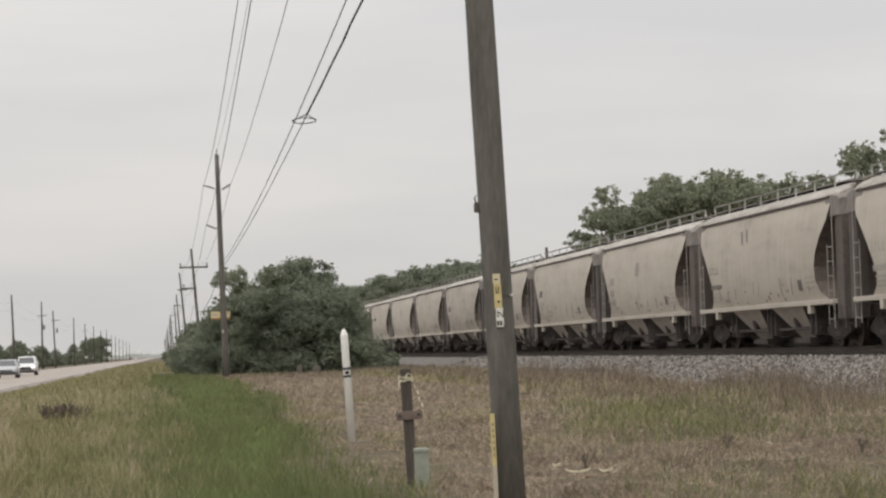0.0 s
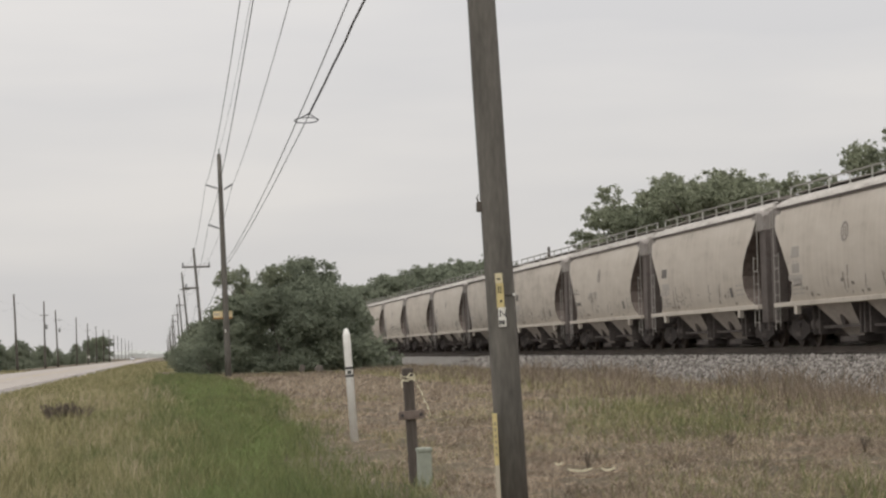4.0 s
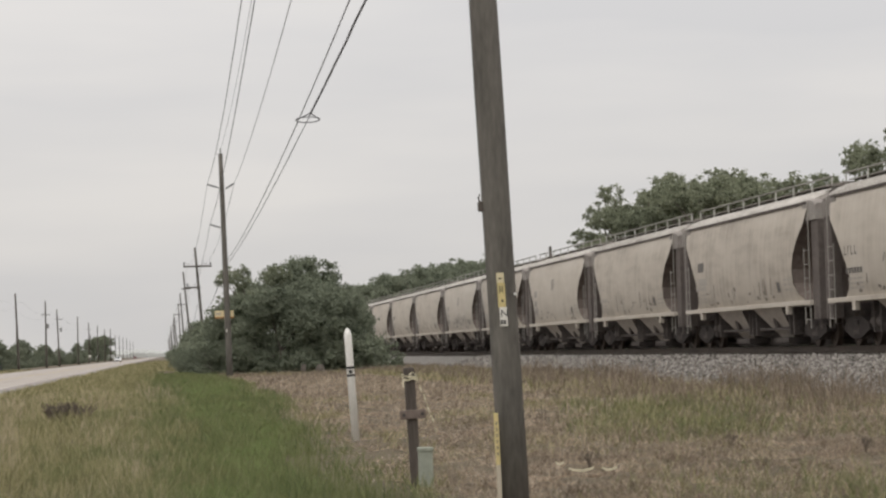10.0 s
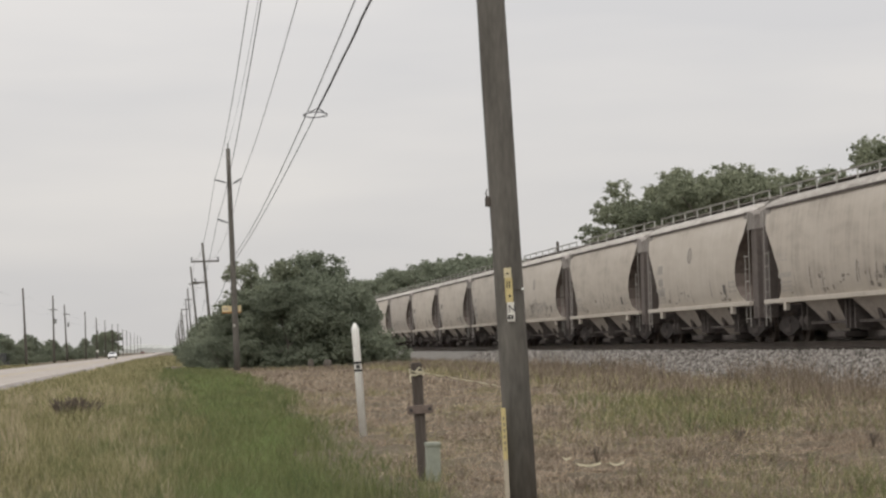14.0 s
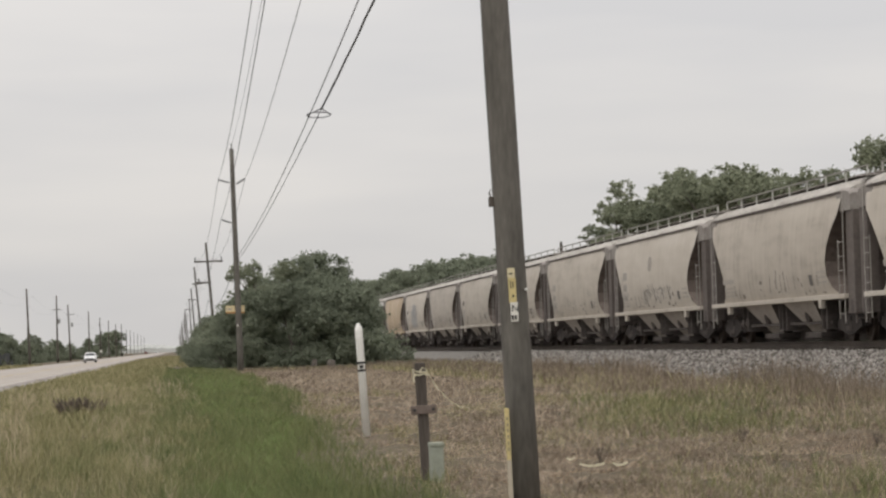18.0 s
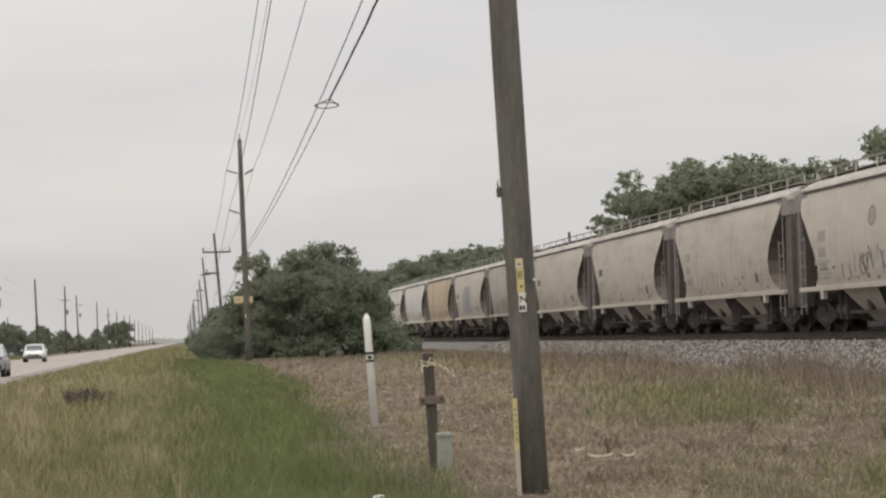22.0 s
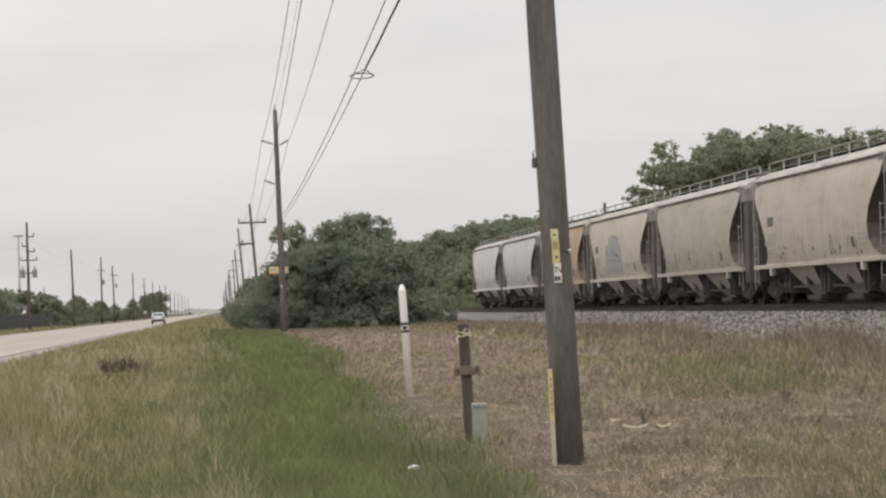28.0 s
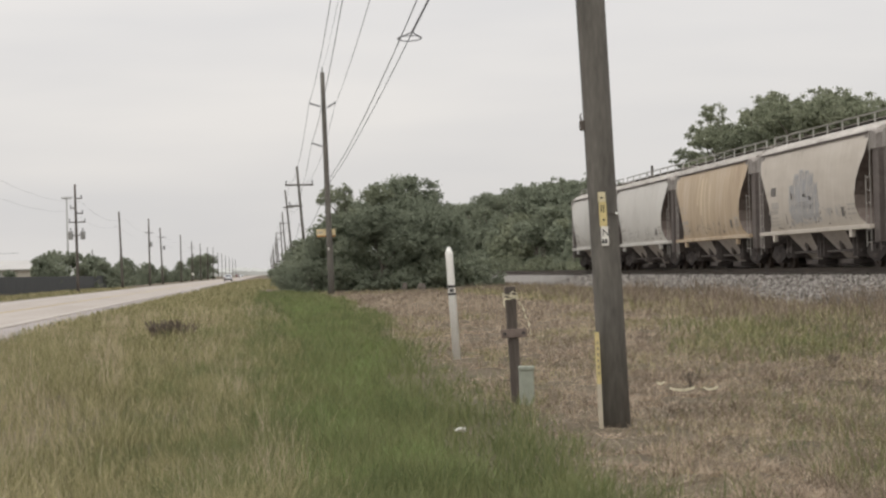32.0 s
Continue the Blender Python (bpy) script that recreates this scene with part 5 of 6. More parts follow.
def tapes_and_litter():
    rng = random.Random(8)

    def ribbon(name, pts, width, label, mat=M_TAPE):
        bm = bmesh.new()
        rows = []
        for i, p in enumerate(pts):
            tilt = 0.6 * math.sin(i * 1.3)
            d = Vector((0.25 * width * tilt, 0.1 * width, width * 0.5))
            rows.append([Vector(p) - d, Vector(p) + d])
        loft(bm, rows, closed=False)
        return tagged(part(name, bm, mat), label, "tape")

    # tape scraps on the ground
    for x, y, n in ((4.44, 26.9, 6), (4.93, 27.5, 4), (4.50, 28.2, 3)):
        g = float(ground_height(x, y))
        ribbon("ground_tape", [(x + 0.055 * k, y + 0.04 * math.sin(k), g + 0.15 - 0.03 * math.sin(math.pi * k / (n - 1))) for k in range(n)], 0.024, "crumpled pale yellow tape lying in dry grass")
    g = tagged(empty("litter", Matrix.LocRotScale((1.74, 22.3, 0.13), Euler((0, 0, 0.3)), (1.25, 1.0, 1.0))), "crumpled white plastic litter caught in grass", "litter")
    bm = bmesh.new()
    bmesh.ops.create_icosphere(bm, subdivisions=2, radius=0.045)
    for v in bm.verts:
        v.co *= rng.uniform(0.6, 1.25)
        v.co.z *= 0.5
    part("scrap", bm, M_LITTER, g)
    for x, y, w, h in ((7.0, 124, 0.32, 0.5), (7.9, 124.6, 0.5, 0.45)):
        s = tagged(empty("stump", pose(x, y, float(ground_height(x, y)))), "pale cut stump at the edge of the thicket", "stump")
        part("wood", tube(bmesh.new(), [(0, 0, -0.1), (0.02, 0, h * 0.6), (0.05, 0, h)], [w * 0.5, w * 0.45, w * 0.3], 10), M_BARK, s)
    # dark brown dead plant by the road
    gz = float(ground_height(-2.0, 50.5))
    p = tagged(empty("dead_shrub", pose(-2.0, 50.5, gz)), "low dead reddish-brown shrub in the grass", "shrub")
    bm = bmesh.new()
    for _ in range(120):
        a, r = rng.uniform(0, 6.28), rng.uniform(0.1, 0.75)
        x0, y0 = rng.uniform(-0.36, 0.36), rng.uniform(-0.3, 0.3)
        tube(bm, [(x0, y0, 0), (x0 + 0.3 * r * math.cos(a), y0 + 0.3 * r * math.sin(a), 0.25), (x0 + 0.5 * r * math.cos(a), y0 + 0.5 * r * math.sin(a), rng.uniform(0.30, 0.46))], [0.016, 0.012, 0.008], 4)
    part("brushwood", bm, M_DEAD, p)
    # small dead weeds in the mown ground
    for x, y, h in ((5.05, 29.0, 0.2), (7.6, 32.5, 0.2), (8.6, 29.5, 0.18)):
        d = tagged(empty("dead_weed", pose(x, y, float(ground_height(x, y)))), "small dead brown weed standing in mown straw", "weed", "dead weeds")
        for _ in range(16):
            bm = bmesh.new()
            a, r = rng.uniform(0, 6.28), rng.uniform(0.2, 1.0)
            mid_ = (0.25 * h * r * math.cos(a), 0.25 * h * r * math.sin(a), h * 0.55)
            end_ = (0.6 * h * r * math.cos(a + 0.4), 0.6 * h * r * math.sin(a + 0.4), h * rng.uniform(0.7, 1.05))
            tube(bm, [(0, 0, -0.02), mid_, end_], [0.004, 0.003, 0.002], 4)
            tube(bm, [Vector(end_) - Vector((0, 0, 0.03)), Vector(end_) + Vector((0.015, 0, 0.02))], [0.008, 0.003], 5)
            part("stem", bm, M_DEAD, d)
    # snag that stands over the woods
    s = tagged(empty("dead_tree", pose(26.6, 166, 0.6)), "bare dead trunk standing above the railway woods", "tree")
    part("trunk", tube(bmesh.new(), [(0, 0, -0.3), (0.1, 0, 4.0), (0.0, 0, 7.75)], [0.22, 0.17, 0.09], 8), M_BARK, s)
    for z, d in ((5.2, -0.7), (6.0, 0.5), (6.8, -0.35)):
        part("branch", tube(bmesh.new(), [(0.05, 0, z), (d, 0.1, z + 0.4)], [0.05, 0.02], 6), M_BARK, s)


M_DEAD = material("dead_brown_twigs", ((0.085, 0.07, 0.054), (0.14, 0.114, 0.09), (0.2, 0.165, 0.13)), 0.9, coarse=2, fine=8, bump=0)
tapes_and_litter()


# ---- across the road ----
def across_the_road():
    # transformer pole and the row of poles behind the highway
    p = make_pole(-19.5, 256, 0.17, 11.45, (-0.1, 0), "wooden utility pole with crossarms and transformers", M_POLE_DARK)
    for x, z in ((0.30, 9.75), (-0.32, 8.75), (0.34, 8.2), (-0.40, 7.3), (0.45, 7.3), (-0.36, 5.95), (0.36, 5.95)):
        part("crossarm", boxes(((min(0, 2 * x), -0.06, z), (max(0, 2 * x), 0.06, z + 0.12))), M_POLE_DARK, p)
    for x in (-0.62, 0.62):
        part("transformer", tube(bmesh.new(), [(x, -0.1, 5.55), (x, -0.1, 5.62), (x, -0.1, 6.35), (x, -0.1, 6.45)], [0.22, 0.26, 0.26, 0.17], 14), M_STEEL, p, "grey transformer can")
    for x, z in ((0.55, 9.87), (-0.58, 8.87), (0.62, 8.32), (-0.74, 7.42), (0.84, 7.42), (0.62, 6.45), (-0.62, 6.45)):
        part("insulator", tube(bmesh.new(), [(x, 0, z), (x, 0, z + 0.28)], [0.05, 0.08], 8), M_INSULATOR, p)
    for i, (y, top, lean) in enumerate(((337, 10.7, -0.3), (416, 11.5, 0), (468, 11.0, -0.35), (570, 11.3, 0), (655, 11.0, 0), (740, 11.4, 0), (830, 11.2, 0), (920, 12.2, 0), (1010, 11, 0), (1100, 11.5, 0), (1200, 11.2, 0), (1320, 11.5, 0), (1450, 11.5, 0), (1600, 11.5, 0))):
        q = make_pole(-19.6, y, 0.17, top, (lean, 0), "wooden utility pole across the highway", M_POLE_DARK)
        if i in (1, 2, 4, 7):
            part("crossarm", boxes(((-0.7, -0.06, 8.9), (0.7, 0.06, 9.02))), M_POLE_DARK, q)
            part("transformer", tube(bmesh.new(), [(0.35, 0, 6.6), (0.35, 0, 7.4)], 0.2, 12), M_STEEL, q, "grey transformer can")
    for y, top in ((470, 7.2), (560, 8.0), (300, 5.8)):
        make_pole(-33.0, y, 0.14, top, (0, 0), "short wooden utility pole behind the trees", M_POLE_DARK)
    ys = [150, 256, 337, 416, 468, 570, 655, 740]
    for a, b in zip(ys, ys[1:]):
        for x, z in ((-19.0, 9.6), (-20.0, 8.7)):
            cable("power_line", (x, a, z), (x, b, z), 0.9, 0.006, "thin bare overhead power line", 8)
    cable("power_line", (-24.5, 150, 4.4), (-30.0, 300, 5.0), 0.5, 0.02, "black overhead service line", 10)
    # lighting mast
    m = tagged(empty("light_mast", pose(-33.6, 420, 0.4)), "tall grey mast with a cluster of floodlights", "light mast")
    part("mast", tube(bmesh.new(), [(0, 0, -0.2), (0, 0, 15.2)], [0.22, 0.13], 12), M_MAST, m)
    for x in (-0.68, -0.22, 0.22, 0.68):
        part("floodlight", boxes(((x - 0.17, -0.2, 14.95), (x + 0.17, 0.2, 15.3)), bevel=0.05), M_MAST, m)
    part("rail", boxes(((-0.8, -0.06, 14.88), (0.8, 0.06, 14.96))), M_MAST, m)
    # screened fence
    f = tagged(empty("screen_fence", pose(-23.4, 110, 0.2)), "long dark screened fence beside the highway", "fence")
    for i in range(50):
        part("panel", boxes(((-0.03, 5.0 * i + 0.005, 0.05), (0.03, 5.0 * i + 4.995, 1.75))), M_FENCE, f)
        part("post", tube(bmesh.new(), [(-0.06, 5.0 * i, -0.2), (-0.06, 5.0 * i, 1.8)], 0.03, 8), M_STEEL, f)
    # warehouse
    h = tagged(empty("warehouse", pose(-62, 420, 0.4)), "low beige metal warehouse with a pale roof", "building")
    part("wall", boxes(((-24, -18, 0), (24, 18, 3.0))), M_WALL, h)
    bm = bmesh.new()
    prism(bm, [(-18.5, 2.9), (18.5, 2.9), (18.5, 3.1), (0, 4.6), (-18.5, 3.1)], -24.5, 24.5)
    part("roof", bm, M_SHED_ROOF, h)
    for x in (18, 12, 6, 0, -6):
        d = part("door", boxes(((x - 1.6, -18.06, 0), (x + 1.6, -18.004, 2.5))), M_SHED_ROOF, h, "pale roller door")
    # small roadside signs
    for x, y, mat, label in ((-18.4, 620, M_TAG_WHITE, "small white road sign on a post"),):
        s = tagged(empty("road_sign", pose(x, y, 0.2)), label, "road sign", "road signs")
        part("post", boxes(((-0.04, -0.04, -0.2), (0.04, 0.04, 2.2))), M_STEEL, s)
        part("plate", boxes(((-0.28, -0.07, 1.6), (0.28, -0.045, 2.15)), bevel=0.01), mat, s)


across_the_road()


# ---- road vehicles ----
def vehicle(name, label, paint, suv=False, lit=False):
    """Local axes: front towards +y, wheels on z = 0."""
    v = tagged(empty(name), label, "car")
    w = 0.97 if suv else 0.91
    up = 0.12 if suv else 0.0
    st = [(-2.36, 0.42, 0.80, 0.80), (-2.26, 0.34, 0.98, 0.90), (-1.7, 0.28, 1.02, 0.98), (-0.6, 0.24, 0.98, 1.0), (0.8, 0.24, 0.96, 1.0), (1.5, 0.28, 0.92, 0.97), (2.1, 0.32, 0.80, 0.90), (2.34, 0.42, 0.66, 0.78)]
    bm = bmesh.new()
    rings = []
    for y, lo, hi, k in st:
        hi += up
        a, mid = w * k, (lo + hi) / 2
        # a rounded box section: fuller at the waist, drawn in towards roof and sill
        ring = []
        for n in range(20):
            q = 2 * math.pi * (n + 0.5) / 20
            cx, cz = math.cos(q), math.sin(q)
            ring.append((a * math.copysign(abs(cx) ** 0.35, cx) * (1 - 0.05 * max(0, cz)), y, mid + (hi - lo) / 2 * math.copysign(abs(cz) ** 0.45, cz)))
        rings.append(ring)
    loft(bm, rings)
    part("body", bm, paint, v, smooth=True)
    zb, zr = 0.93 + up, (1.72 if suv else 1.46)
    y0, y1 = (-2.2, 1.15) if suv else (-1.85, 1.1)
    r0, r1 = (-1.95, 0.3) if suv else (-1.05, 0.25)
    wb, wr = w * 0.93, w * 0.74
    low = [(-wb, y0, zb), (wb, y0, zb), (wb, y1, zb), (-wb, y1, zb)]
    top = [(-wr, r0, zr), (wr, r0, zr), (wr, r1, zr), (-wr, r1, zr)]
    bm = bmesh.new()
    rim = [(x * 0.97, y * 0.985, z + 0.025) for x, y, z in top]
    crown = [(x * 0.8, y * 0.9, z + 0.055) for x, y, z in top]
    loft(bm, [low, top, rim, crown])
    part("cabin", bm, paint, v)

    def pane(name_, i, j, f0, f1, g0, g1):
        a, b, c, d = Vector(low[i]), Vector(low[j]), Vector(top[j]), Vector(top[i])
        n = (b - a).cross(d - a).normalized() * 0.008
        at = lambda f, g: a.lerp(b, f).lerp(d.lerp(c, f), g) + n
        b_ = bmesh.new()
        q = [b_.verts.new(at(f, g)) for f, g in ((f0, g0), (f1, g0), (f1, g1), (f0, g1))]
        face = b_.faces.new(q)
        ext = bmesh.ops.extrude_face_region(b_, geom=[face])
        bmesh.ops.translate(b_, vec=-n * 0.6, verts=[e for e in ext["geom"] if isinstance(e, bmesh.types.BMVert)])
        bmesh.ops.recalc_face_normals(b_, faces=b_.faces)
        part(name_, b_, M_GLASS, v, "dark glass")

    pane("rear_window", 0, 1, 0.08, 0.92, 0.15, 0.88)
    pane("windscreen", 2, 3, 0.06, 0.94, 0.10, 0.92)
    pane("side_window", 1, 2, 0.16, 0.48, 0.14, 0.86)
    pane("side_window", 1, 2, 0.51, 0.84, 0.14, 0.86)
    pane("side_window", 3, 0, 0.16, 0.48, 0.14, 0.86)
    pane("side_window", 3, 0, 0.51, 0.84, 0.14, 0.86)
    part("rear_bumper", boxes(((-w * 0.86, -2.4, 0.36), (w * 0.86, -2.2, 0.56 + up)), bevel=0.04), M_PLASTIC, v, "black bumper")
    part("front_bumper", boxes(((-w * 0.82, 2.2, 0.36), (w * 0.82, 2.39, 0.52)), bevel=0.04), M_PLASTIC, v, "black bumper")
    part("grille", boxes(((-0.5, 2.2, 0.55), (0.5, 2.36, 0.66 + up)), bevel=0.02), M_PLASTIC, v)
    for s in (-1, 1):
        part("pillar_trim", tube(bmesh.new(), [Vector(low[0 if s < 0 else 1]) + Vector((0, 0, 0.0)), Vector(top[0 if s < 0 else 1])], [0.05, 0.035], 8), paint, v)
        part("sill_trim", boxes(((s * w * 0.97 - 0.02, -1.0, 0.24), (s * w * 0.97 + 0.02, 1.0, 0.34)), bevel=0.01), M_PLASTIC, v)
    part("plate", boxes(((-0.2, -2.42, 0.58), (0.2, -2.37, 0.7))), M_PLATE, v)
    for s in (-1, 1):
        part("tail_lamp", boxes(((s * w * 0.74 - 0.14, -2.36, 0.78 + up), (s * w * 0.74 + 0.14, -2.22, 0.92 + up)), bevel=0.02), M_TAIL, v)
        part("headlamp", boxes(((s * w * 0.66 - 0.15, 2.12, 0.62 + up), (s * w * 0.66 + 0.15, 2.33, 0.74 + up)), bevel=0.02), M_HEAD if lit else M_PLATE, v)
        part("mirror", boxes(((s * (w + 0.1) - 0.09, 0.72, 0.95 + up), (s * (w + 0.1) + 0.09, 0.84, 1.08 + up)), bevel=0.02), paint, v)
        for y in (-1.38, 1.42):
            r = 0.36 if suv else 0.325
            t = part("wheel", tube(bmesh.new(), [(-0.11, 0, 0), (-0.09, 0, 0), (0.09, 0, 0), (0.11, 0, 0)], [r * 0.93, r, r, r * 0.93], 20), M_TYRE, v, at=pose(s * (w - 0.12), y, r))
            part("rim", tube(bmesh.new(), [(-0.114, 0, 0), (0.114, 0, 0)], r * 0.62, 14), M_RIM, t)
    return v


WHITE_SUV = vehicle("white_suv", "white sport utility car with lit headlamps on the highway", M_CAR_PEARL, True, True)
LEAD_CAR = vehicle("grey_car", "light grey car driving on the highway", M_CAR_SILVER)
WHITE_SEDAN = vehicle("white_sedan", "white sedan driving towards the viewer on the highway", M_CAR_PEARL)
FAR_SEDAN = vehicle("white_sedan", "white sedan far off on the highway", M_CAR_PEARL)
PARKED_CAR = vehicle("red_suv", "dull red sport utility car on the far shoulder", M_CAR_RED, True)
SILVER_CAR = vehicle("silver_sedan", "silver sedan driving away along the highway", M_CAR_SILVER)


# ---- grass ----
LEFT, RIGHT = (-0.6, -0.128), (0.6, 0.30)


def strip_cover(x, y, x0, x1, soft):
    """Cover of a strip with ragged, wandering edges."""
    wander = 0.9 * (patch(x * 0 + 3, y, 9.0, 31) - 0.5) + 0.8 * (patch(x, y, 2.2, 32) - 0.5)
    return in_strip(x + wander, y, x0, x1, soft)


def green_zone(x, y):
    """Where green shows through the straw on the railway side: a band short of the bank, and the nearest ground."""
    far = np.clip((y - 33) / 4, 0, 1) * np.clip((56 - y) / 10, 0, 1)
    near = 0.5 * np.clip((29 - y) / 5, 0, 1)
    away = np.clip((x - 4.4 - 0.13 * (y - 25)) / 2.2, 0, 1) * np.clip((13.4 - x) / 1.5, 0, 1)
    return np.clip(away * np.maximum(far, near) * (0.15 + 1.5 * patch(x, y, 6.0, 41) * (0.4 + 0.9 * patch(x, y, 1.6, 42))), 0, 1)


def clear_of_poles(x, y):
    """Thin growth just before the foot of the pole and of the two posts."""
    bare = 0 * x
    for cx, y0, y1, half in ((3.2, 19.5, 24.2, 0.5), (2.9, 33.5, 38.2, 0.35)):
        bare = np.maximum(bare, (y > y0) * (y < y1) * (np.abs(x - cx * y / y1) < half))
    return 1 - 0.85 * bare


def mown(x, y):
    """The mown straw side: from the green strip to the foot of the bank."""
    edge = 2.0 + 0.8 * (patch(x * 0 + 3, y, 7.0, 31) - 0.5)
    return (x < 13.6 + np.clip((y - 66) / 20, 0, 1) * 1.4) * np.clip((x - edge) / 1.3, 0, 1)


def grow_grass():
    soft_green, olive, straw = "soft green grass in a wide strip", "tall olive and straw coloured roadside grass", "flattened straw coloured mown grass"
    # the green strip
    blades("green_grass", 62000, (14.5, 62, (-2.0, -0.005), (3.4, 0.0)), (0.14, 0.36), (0.005, 0.011), M_GREEN, 1, soft_green, lean=0.5,
           keep=lambda x, y: strip_cover(x, y, -1.6, 3.0, 2.0), near_bias=1.4)
    blades("green_grass", 24000, (62, 135, (-1.9, 0.0), (3.2, 0.0)), (0.15, 0.34), (0.008, 0.016), M_GREEN, 2, soft_green, lean=0.5,
           keep=lambda x, y: strip_cover(x, y, -1.7, 3.1, 1.9))
    blades("lush_grass", 26000, (18, 95, (-0.4, 0.0), (2.6, 0.0)), (0.16, 0.34), (0.006, 0.012), M_LUSH, 51, "bright green short grass along the middle of a strip", lean=0.6,
           keep=lambda x, y: strip_cover(x, y, 0.1, 2.1, 0.8) * np.clip(patch(x, y, 3.4, 52) * 1.9 - 0.35, 0, 1), near_bias=1.4)
    blades("green_clumps", 9000, (14.5, 27, (-1.4, 0.0), (3.0, 0.0)), (0.26, 0.5), (0.005, 0.011), M_GREEN, 53, "taller dark green grass clumps", lean=0.4,
           keep=lambda x, y: strip_cover(x, y, -0.8, 2.8, 0.8) * np.clip(patch(x, y, 1.6, 54) * 2.2 - 0.8, 0, 1) * clear_of_poles(x, y))
    # the rough roadside
    blades("olive_grass", 60000, (14.5, 60, LEFT, (0.6, 0.0)), (0.16, 0.42), (0.004, 0.009), M_OLIVE, 3, olive, lean=0.45,
           keep=lambda x, y: in_strip(x, y, -6.5, 0.9, 1.6) * (0.3 + 0.7 * patch(x, y, 3.0, 12)), near_bias=1.4)
    blades("green_clumps", 15000, (14.5, 80, LEFT, (0.2, 0.0)), (0.14, 0.34), (0.004, 0.010), M_GREEN, 55, "dull green grass clumps among straw", lean=0.5,
           keep=lambda x, y: in_strip(x, y, -6.5, 0.2, 0.9) * np.clip(patch(x, y, 4.2, 56) * 2.4 - 1.1, 0, 1), near_bias=1.3)
    blades("olive_grass", 34000, (60, 170, (-6.3, 0.0), (-0.5, 0.0)), (0.18, 0.4), (0.007, 0.014), M_OLIVE, 4, olive)
    blades("olive_grass", 14000, (165, 480, (-6.3, 0.0), (1.2, 0.0)), (0.25, 0.45), (0.012, 0.02), M_OLIVE, 24, olive)
    blades("straw_stalks", 11000, (14.5, 80, LEFT, (0.6, 0.0)), (0.28, 0.56), (0.003, 0.006), M_STRAW, 15, "thin pale straw stalks with seed heads", lean=0.35,
           keep=lambda x, y: in_strip(x, y, -6.5, 0.6, 1.0) * patch(x, y, 2.5, 17) ** 2, near_bias=1.3)
    blades("roadside_grass", 9000, (90, 330, (-23.0, 0.0), (-17.3, 0.0)), (0.2, 0.4), (0.012, 0.02), M_OLIVE, 14, "short olive grass along the far verge")
    # ground before the view
    blades("green_grass", 9000, (3.0, 14.6, (-2.2, 0.0), (3.2, 0.0)), (0.15, 0.35), (0.007, 0.014), M_GREEN, 35, soft_green, keep=lambda x, y: strip_cover(x, y, -0.8, 2.8, 1.0))
    blades("olive_grass", 7000, (3.0, 14.6, (-5.4, 0.0), (-0.6, 0.0)), (0.2, 0.4), (0.006, 0.012), M_OLIVE, 36, olive)
    blades("dry_grass", 9000, (3.0, 14.6, (2.0, 0.0), (9.0, 0.0)), (0.03, 0.1), (0.006, 0.012), M_HAY, 37, straw, lean=2.5, lying=True)
    # the mown side: matted straw, then tufts, then stalks
    blades("matted_straw", 150000, (14.5, 60, (1.9, 0.0), RIGHT), (0.02, 0.085), (0.006, 0.012), M_HAY, 5, straw, lean=2.4, lying=True,
           keep=lambda x, y: mown(x, y) * np.clip(0.05 + 1.15 * patch(x, y, 0.9, 2), 0, 1) * (1 - 0.6 * green_zone(x, y)), near_bias=1.35, tufts=0.6)
    blades("matted_straw", 34000, (60, 130, (2.2, 0.0), (14.9, 0.0)), (0.03, 0.12), (0.006, 0.012), M_HAY, 6, straw, lean=2.2, lying=True, keep=mown)
    blades("matted_straw", 34000, (58, 130, (2.2, 0.0), (14.9, 0.0)), (0.03, 0.14), (0.006, 0.012), M_WEED, 68, "flattened brown mown grass", lean=2.0, lying=True, keep=mown)
    blades("dry_tufts", 46000, (14.5, 75, (1.9, 0.0), RIGHT), (0.07, 0.24), (0.004, 0.008), M_HAY, 61, "short tufts of dry straw coloured grass", lean=0.8,
           keep=lambda x, y: mown(x, y) * np.clip(patch(x, y, 1.5, 62) * 2.2 - 0.7, 0, 1) * clear_of_poles(x, y), near_bias=1.3)
    blades("dry_grass", 26000, (15, 44, (3.4, 0.03), RIGHT), (0.06, 0.2), (0.005, 0.010), M_WEED, 38, "flattened brown mown grass", lean=1.0,
           keep=lambda x, y: mown(x, y) * np.clip(patch(x, y, 2.2, 39) * 2.0 - 0.6, 0, 1))
    blades("dry_stalks", 5000, (16, 95, (2.4, 0.0), (13.5, 0.0)), (0.18, 0.42), (0.003, 0.006), M_STRAW, 7, "thin upright straw stalks", lean=0.4,
           keep=lambda x, y: (x < 0.6 + 0.3 * y) * patch(x, y, 4.0, 5) ** 2 * clear_of_poles(x, y))
    blades("straw_litter", 15000, (16, 42, (2.8, 0.02), RIGHT), (0.03, 0.1), (0.005, 0.010), M_STRAW, 33, "pale broken straw lying on the mown ground", lean=2.0, lying=True,
           keep=lambda x, y: np.clip(patch(x, y, 1.8, 27) * 2.4 - 0.9, 0, 1))
    blades("dead_stalks", 900, (16, 44, (3.4, 0.02), (0.4, 0.29)), (0.2, 0.5), (0.006, 0.010), M_DEAD, 30, "thin dark dead stalks in dry grass", lean=0.7,
           keep=lambda x, y: patch(x, y, 2.0, 16) ** 3)
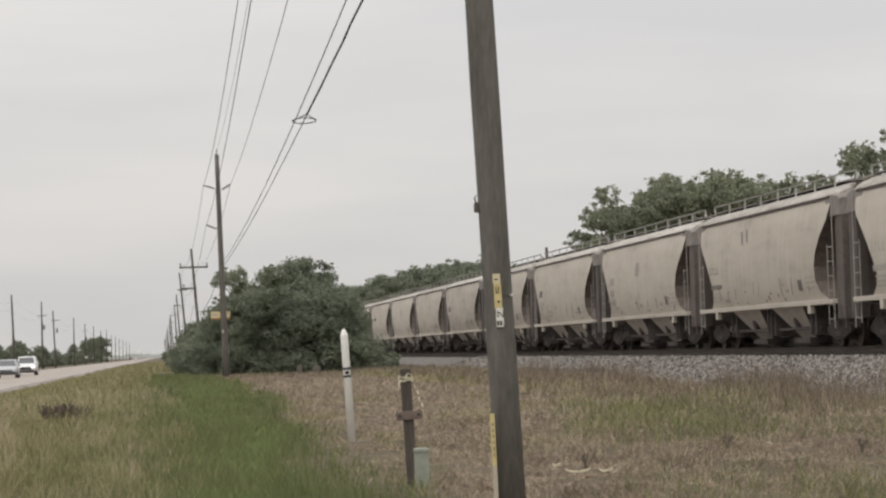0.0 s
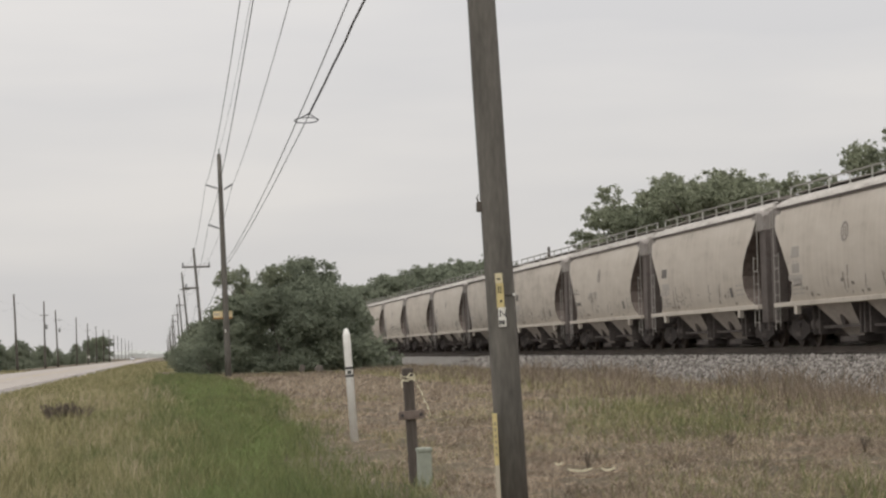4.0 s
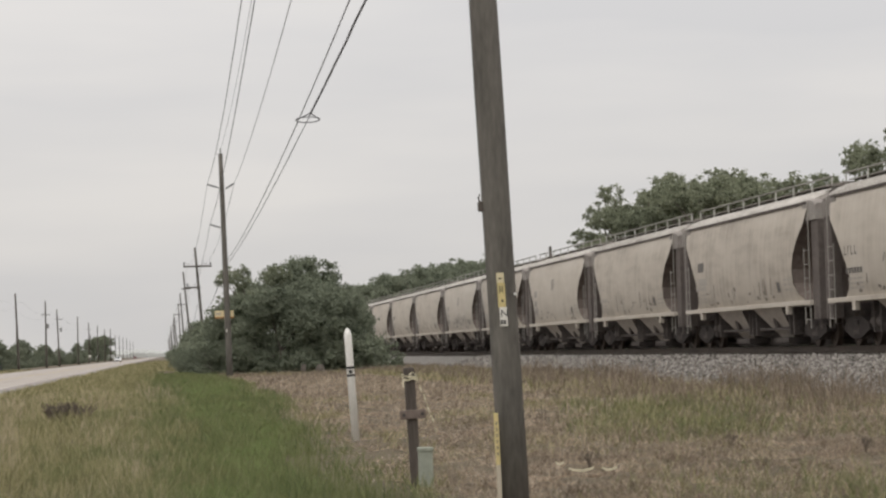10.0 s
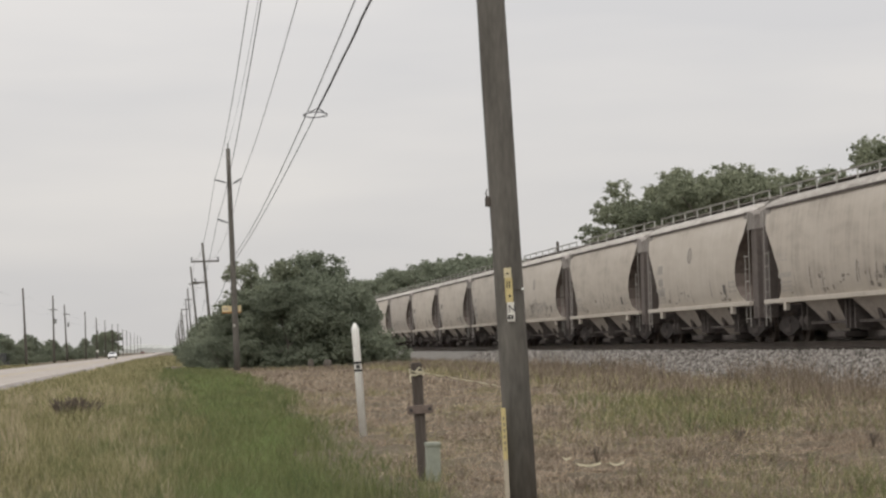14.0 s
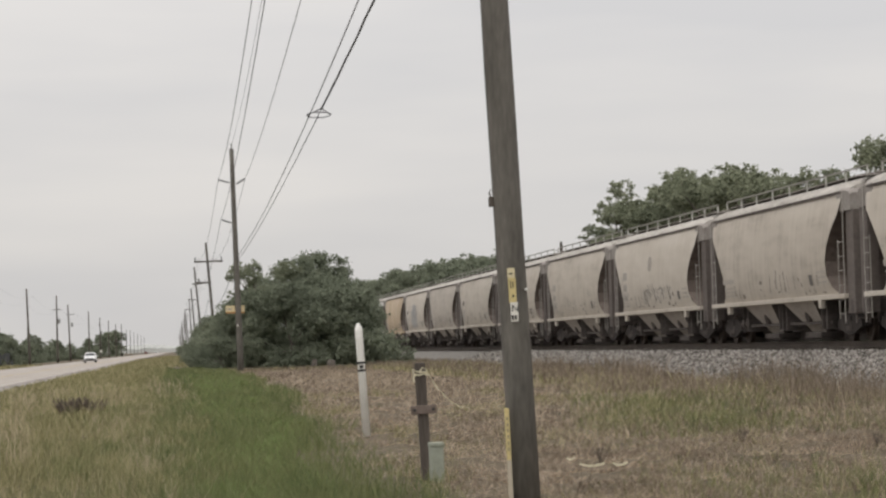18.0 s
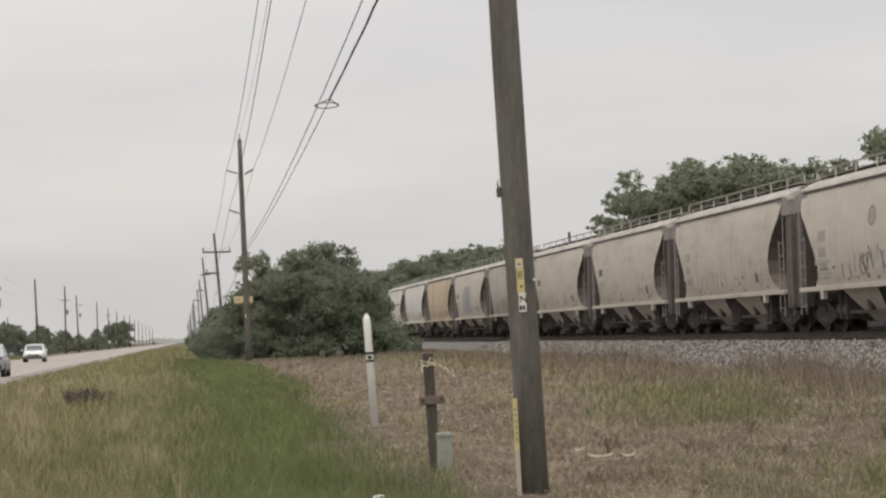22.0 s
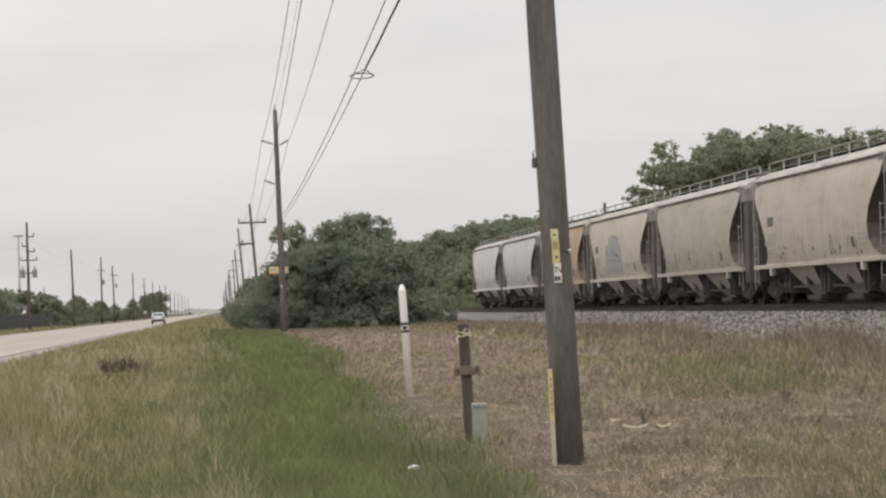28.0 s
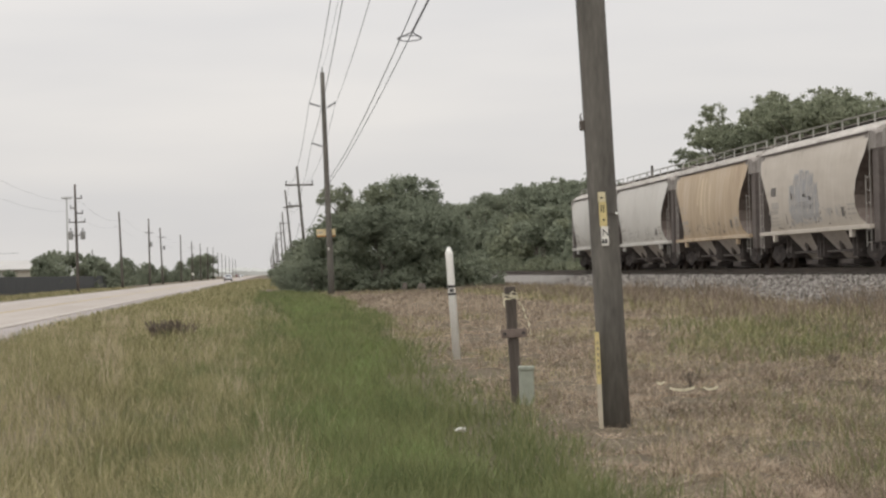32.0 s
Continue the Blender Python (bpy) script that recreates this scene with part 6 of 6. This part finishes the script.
    blades("short_grass", 20000, (14.5, 62, (2.5, 0.0), (13.5, 0.0)), (0.08, 0.24), (0.005, 0.010), M_OLIVE, 8, "patchy short green grass in dry thatch", lean=0.6,
           keep=lambda x, y: (x < 0.8 + 0.3 * y) * np.clip(patch(x, y, 4.0, 9) * 2.2 - 0.9, 0, 1) * clear_of_poles(x, y), near_bias=1.2)
    blades("short_grass", 26000, (14.5, 70, (3.6, 0.02), RIGHT), (0.1, 0.34), (0.005, 0.012), M_GREEN, 9, "patchy short green grass in dry thatch", lean=0.6, keep=green_zone, near_bias=1.2)
    blades("short_grass", 15000, (14.5, 70, (3.6, 0.02), RIGHT), (0.1, 0.34), (0.005, 0.011), M_OLIVE, 19, "patchy short olive grass in dry thatch", lean=0.6, keep=green_zone, near_bias=1.2)
    blades("brown_weeds", 7000, (42, 90, (12.0, 0.0), (15.4, 0.0)), (0.3, 0.85), (0.005, 0.010), M_WEED, 11, "tall brown dead weeds at the foot of the railway bank", lean=0.35,
           keep=lambda x, y: np.clip(patch(x, y, 4.0, 18) * 2.6 - 1.2, 0, 1) ** 2)
    blades("brown_weeds", 20000, (42, 160, (9.8, 0.0), (15.3, 0.0)), (0.15, 0.5), (0.006, 0.012), M_WEED, 10, "brown dead weeds at the foot of the railway bank", lean=0.45,
           keep=lambda x, y: (x < 13.8 + np.clip((y - 66) / 25, 0, 1) * 1.5) * np.clip(patch(x, y, 5.0, 8) * 1.6 - 0.2, 0, 1))
    blades("thicket_weeds", 6000, (112, 128, (2.6, 0.0), (11.5, 0.0)), (0.08, 0.28), (0.006, 0.012), M_WEED, 65, "brown weeds at the foot of a thicket", lean=0.5,
           keep=lambda x, y: np.clip((y - 112) / 12, 0.1, 1))
    blades("thicket_weeds", 4000, (114, 129, (2.6, 0.0), (13.5, 0.0)), (0.08, 0.32), (0.006, 0.012), M_OLIVE, 66, "olive weeds at the foot of a thicket", lean=0.5,
           keep=lambda x, y: np.clip((y - 114) / 12, 0, 1) * patch(x, y, 3.0, 67))
    blades("bank_grass", 6000, (44, 130, (9.0, 0.0), (14.6, 0.0)), (0.15, 0.45), (0.006, 0.012), M_OLIVE, 63, "rough olive grass before the railway bank", lean=0.5,
           keep=lambda x, y: np.clip(patch(x, y, 6.0, 64) * 2.0 - 0.6, 0, 1))


grow_grass()


# ---- what moves ----
def motions():
    times = [0.0, 4.0, 8.0, 12.0, 16.0, 20.0, 24.0, 28.0, 32.0]
    for i, c in enumerate(CARS):
        walk(c, [(t, pose(TRACK_X, car_place(i) + travel(t), RAIL_TOP)) for t in times])
    # wheels roll without slipping
    for n, wh in enumerate(WHEELS):
        base = wh.matrix_basis.copy()
        side = 1 if base.to_3x3()[0][0] > 0 else -1
        rows = []
        for k in range(0, 378):
            t = min(32.0, k * 0.085)
            rows.append((t, base @ Matrix.Rotation(-side * travel(t) / 0.46, 4, "X")))
        walk(wh, rows)
    # the tape's loose end: where it reaches from the post's top, in metres to the right and up, and how it arches
    reach = ((0, 0.10, -0.36, 0.0), (3, 0.14, -0.40, 0.0), (6, 0.15, -0.42, 0.0), (9, 0.17, -0.64, 0.02), (11, 0.20, -0.56, 0.03), (12.4, 0.28, -0.45, 0.03), (13, 0.45, -0.29, 0.0), (14, 0.82, -0.20, 0.0),
             (15.5, 0.70, -0.40, 0.02), (17, 0.67, -0.55, 0.0), (18, 0.42, -0.42, -0.1), (19, 0.84, -0.17, 0.14), (20, 0.54, -0.20, 0.22), (21, 0.42, -0.26, 0.05), (22, 0.23, -0.20, 0.03), (23, 0.20, -0.05, 0.03),
             (24, 0.56, -0.24, -0.05), (25, 0.56, -0.24, 0.03), (25.5, 0.30, -0.04, 0.02), (27.5, 0.34, -0.10, 0.08), (28, 0.26, 0.02, -0.05), (28.5, 0.10, -0.33, 0.0), (29, 0.13, -0.10, 0.03),
             (29.5, 0.40, -0.20, 0.12), (30, 0.42, 0.03, -0.03), (30.5, 0.36, 0.03, -0.02), (31, 0.52, -0.12, -0.15), (31.5, 0.30, -0.30, 0.08), (32, 0.13, -0.40, 0.03))
    for k, piece in enumerate(TAPE):
        rows = []
        for t, dx, dz, arch in reach:
            def at(f):
                return Vector((dx * f, 0, dz * f + 4 * arch * f * (1 - f)))
            # the pieces keep their length: what the reach does not take up goes into depth
            depth, p = 0.0, None
            for j in range(k + 1):
                a, b = at(j / 5), at((j + 1) / 5)
                flat = (b - a).length
                dy = math.sqrt(max(0.0, 0.18 ** 2 - flat ** 2)) * (-1 if j % 2 else 1) * 0.6
                p = a + Vector((0.075, -0.09 + depth, 1.2))
                along = (b - a + Vector((0, dy, 0))).normalized()
                depth += dy
            side = along.cross(Vector((0, -1, 0.02))).normalized()
            out = side.cross(along)
            m = Matrix((along, out * 1.0, side)).transposed().to_4x4()
            if m.determinant() < 0:
                m = Matrix((along, -out, side)).transposed().to_4x4()
            rows.append((t, Matrix.Translation(p) @ m))
        walk(piece, rows)
    road = 0.25
    walk(WHITE_SUV, [(t, pose(-12.4, 232 - 30.0 * t, road, 0, 0, 180)) for t in (0, 2, 8, 20, 32)])
    walk(LEAD_CAR, [(t, pose(-12.4, 203 - 30.0 * t, road, 0, 0, 180)) for t in (0, 2, 8, 20, 32)])
    walk(WHITE_SEDAN, [(t, pose(-12.4, y, road, 0, 0, 180)) for t, y in ((0, 1180), (6, 910), (9, 720), (13, 552), (14.5, 506), (16.5, 428), (18, 364), (19, 322), (20, 281), (21, 244), (22, 208), (26, 64), (32, -152))])
    walk(FAR_SEDAN, [(t, pose(-12.4, 1230 + 30.0 * (32 - t), road, 0, 0, 180)) for t in (0, 8, 16, 24, 32)])
    walk(PARKED_CAR, [(t, pose(-16.4, 1400, 0.225)) for t in (0, 32)])
    walk(SILVER_CAR, [(t, pose(x, y, road)) for t, x, y in ((0, -8.8, -610), (15, -8.8, -120), (22, -8.8, 112), (22.5, -8.8, 129), (23, -8.8, 146), (23.5, -8.8, 163), (24, -8.8, 180), (24.5, -8.8, 198), (25, -8.75, 216), (25.5, -8.7, 234), (28, -8.2, 335), (29, -8.2, 382), (30, -8.2, 432), (32, -8.2, 530))])


motions()
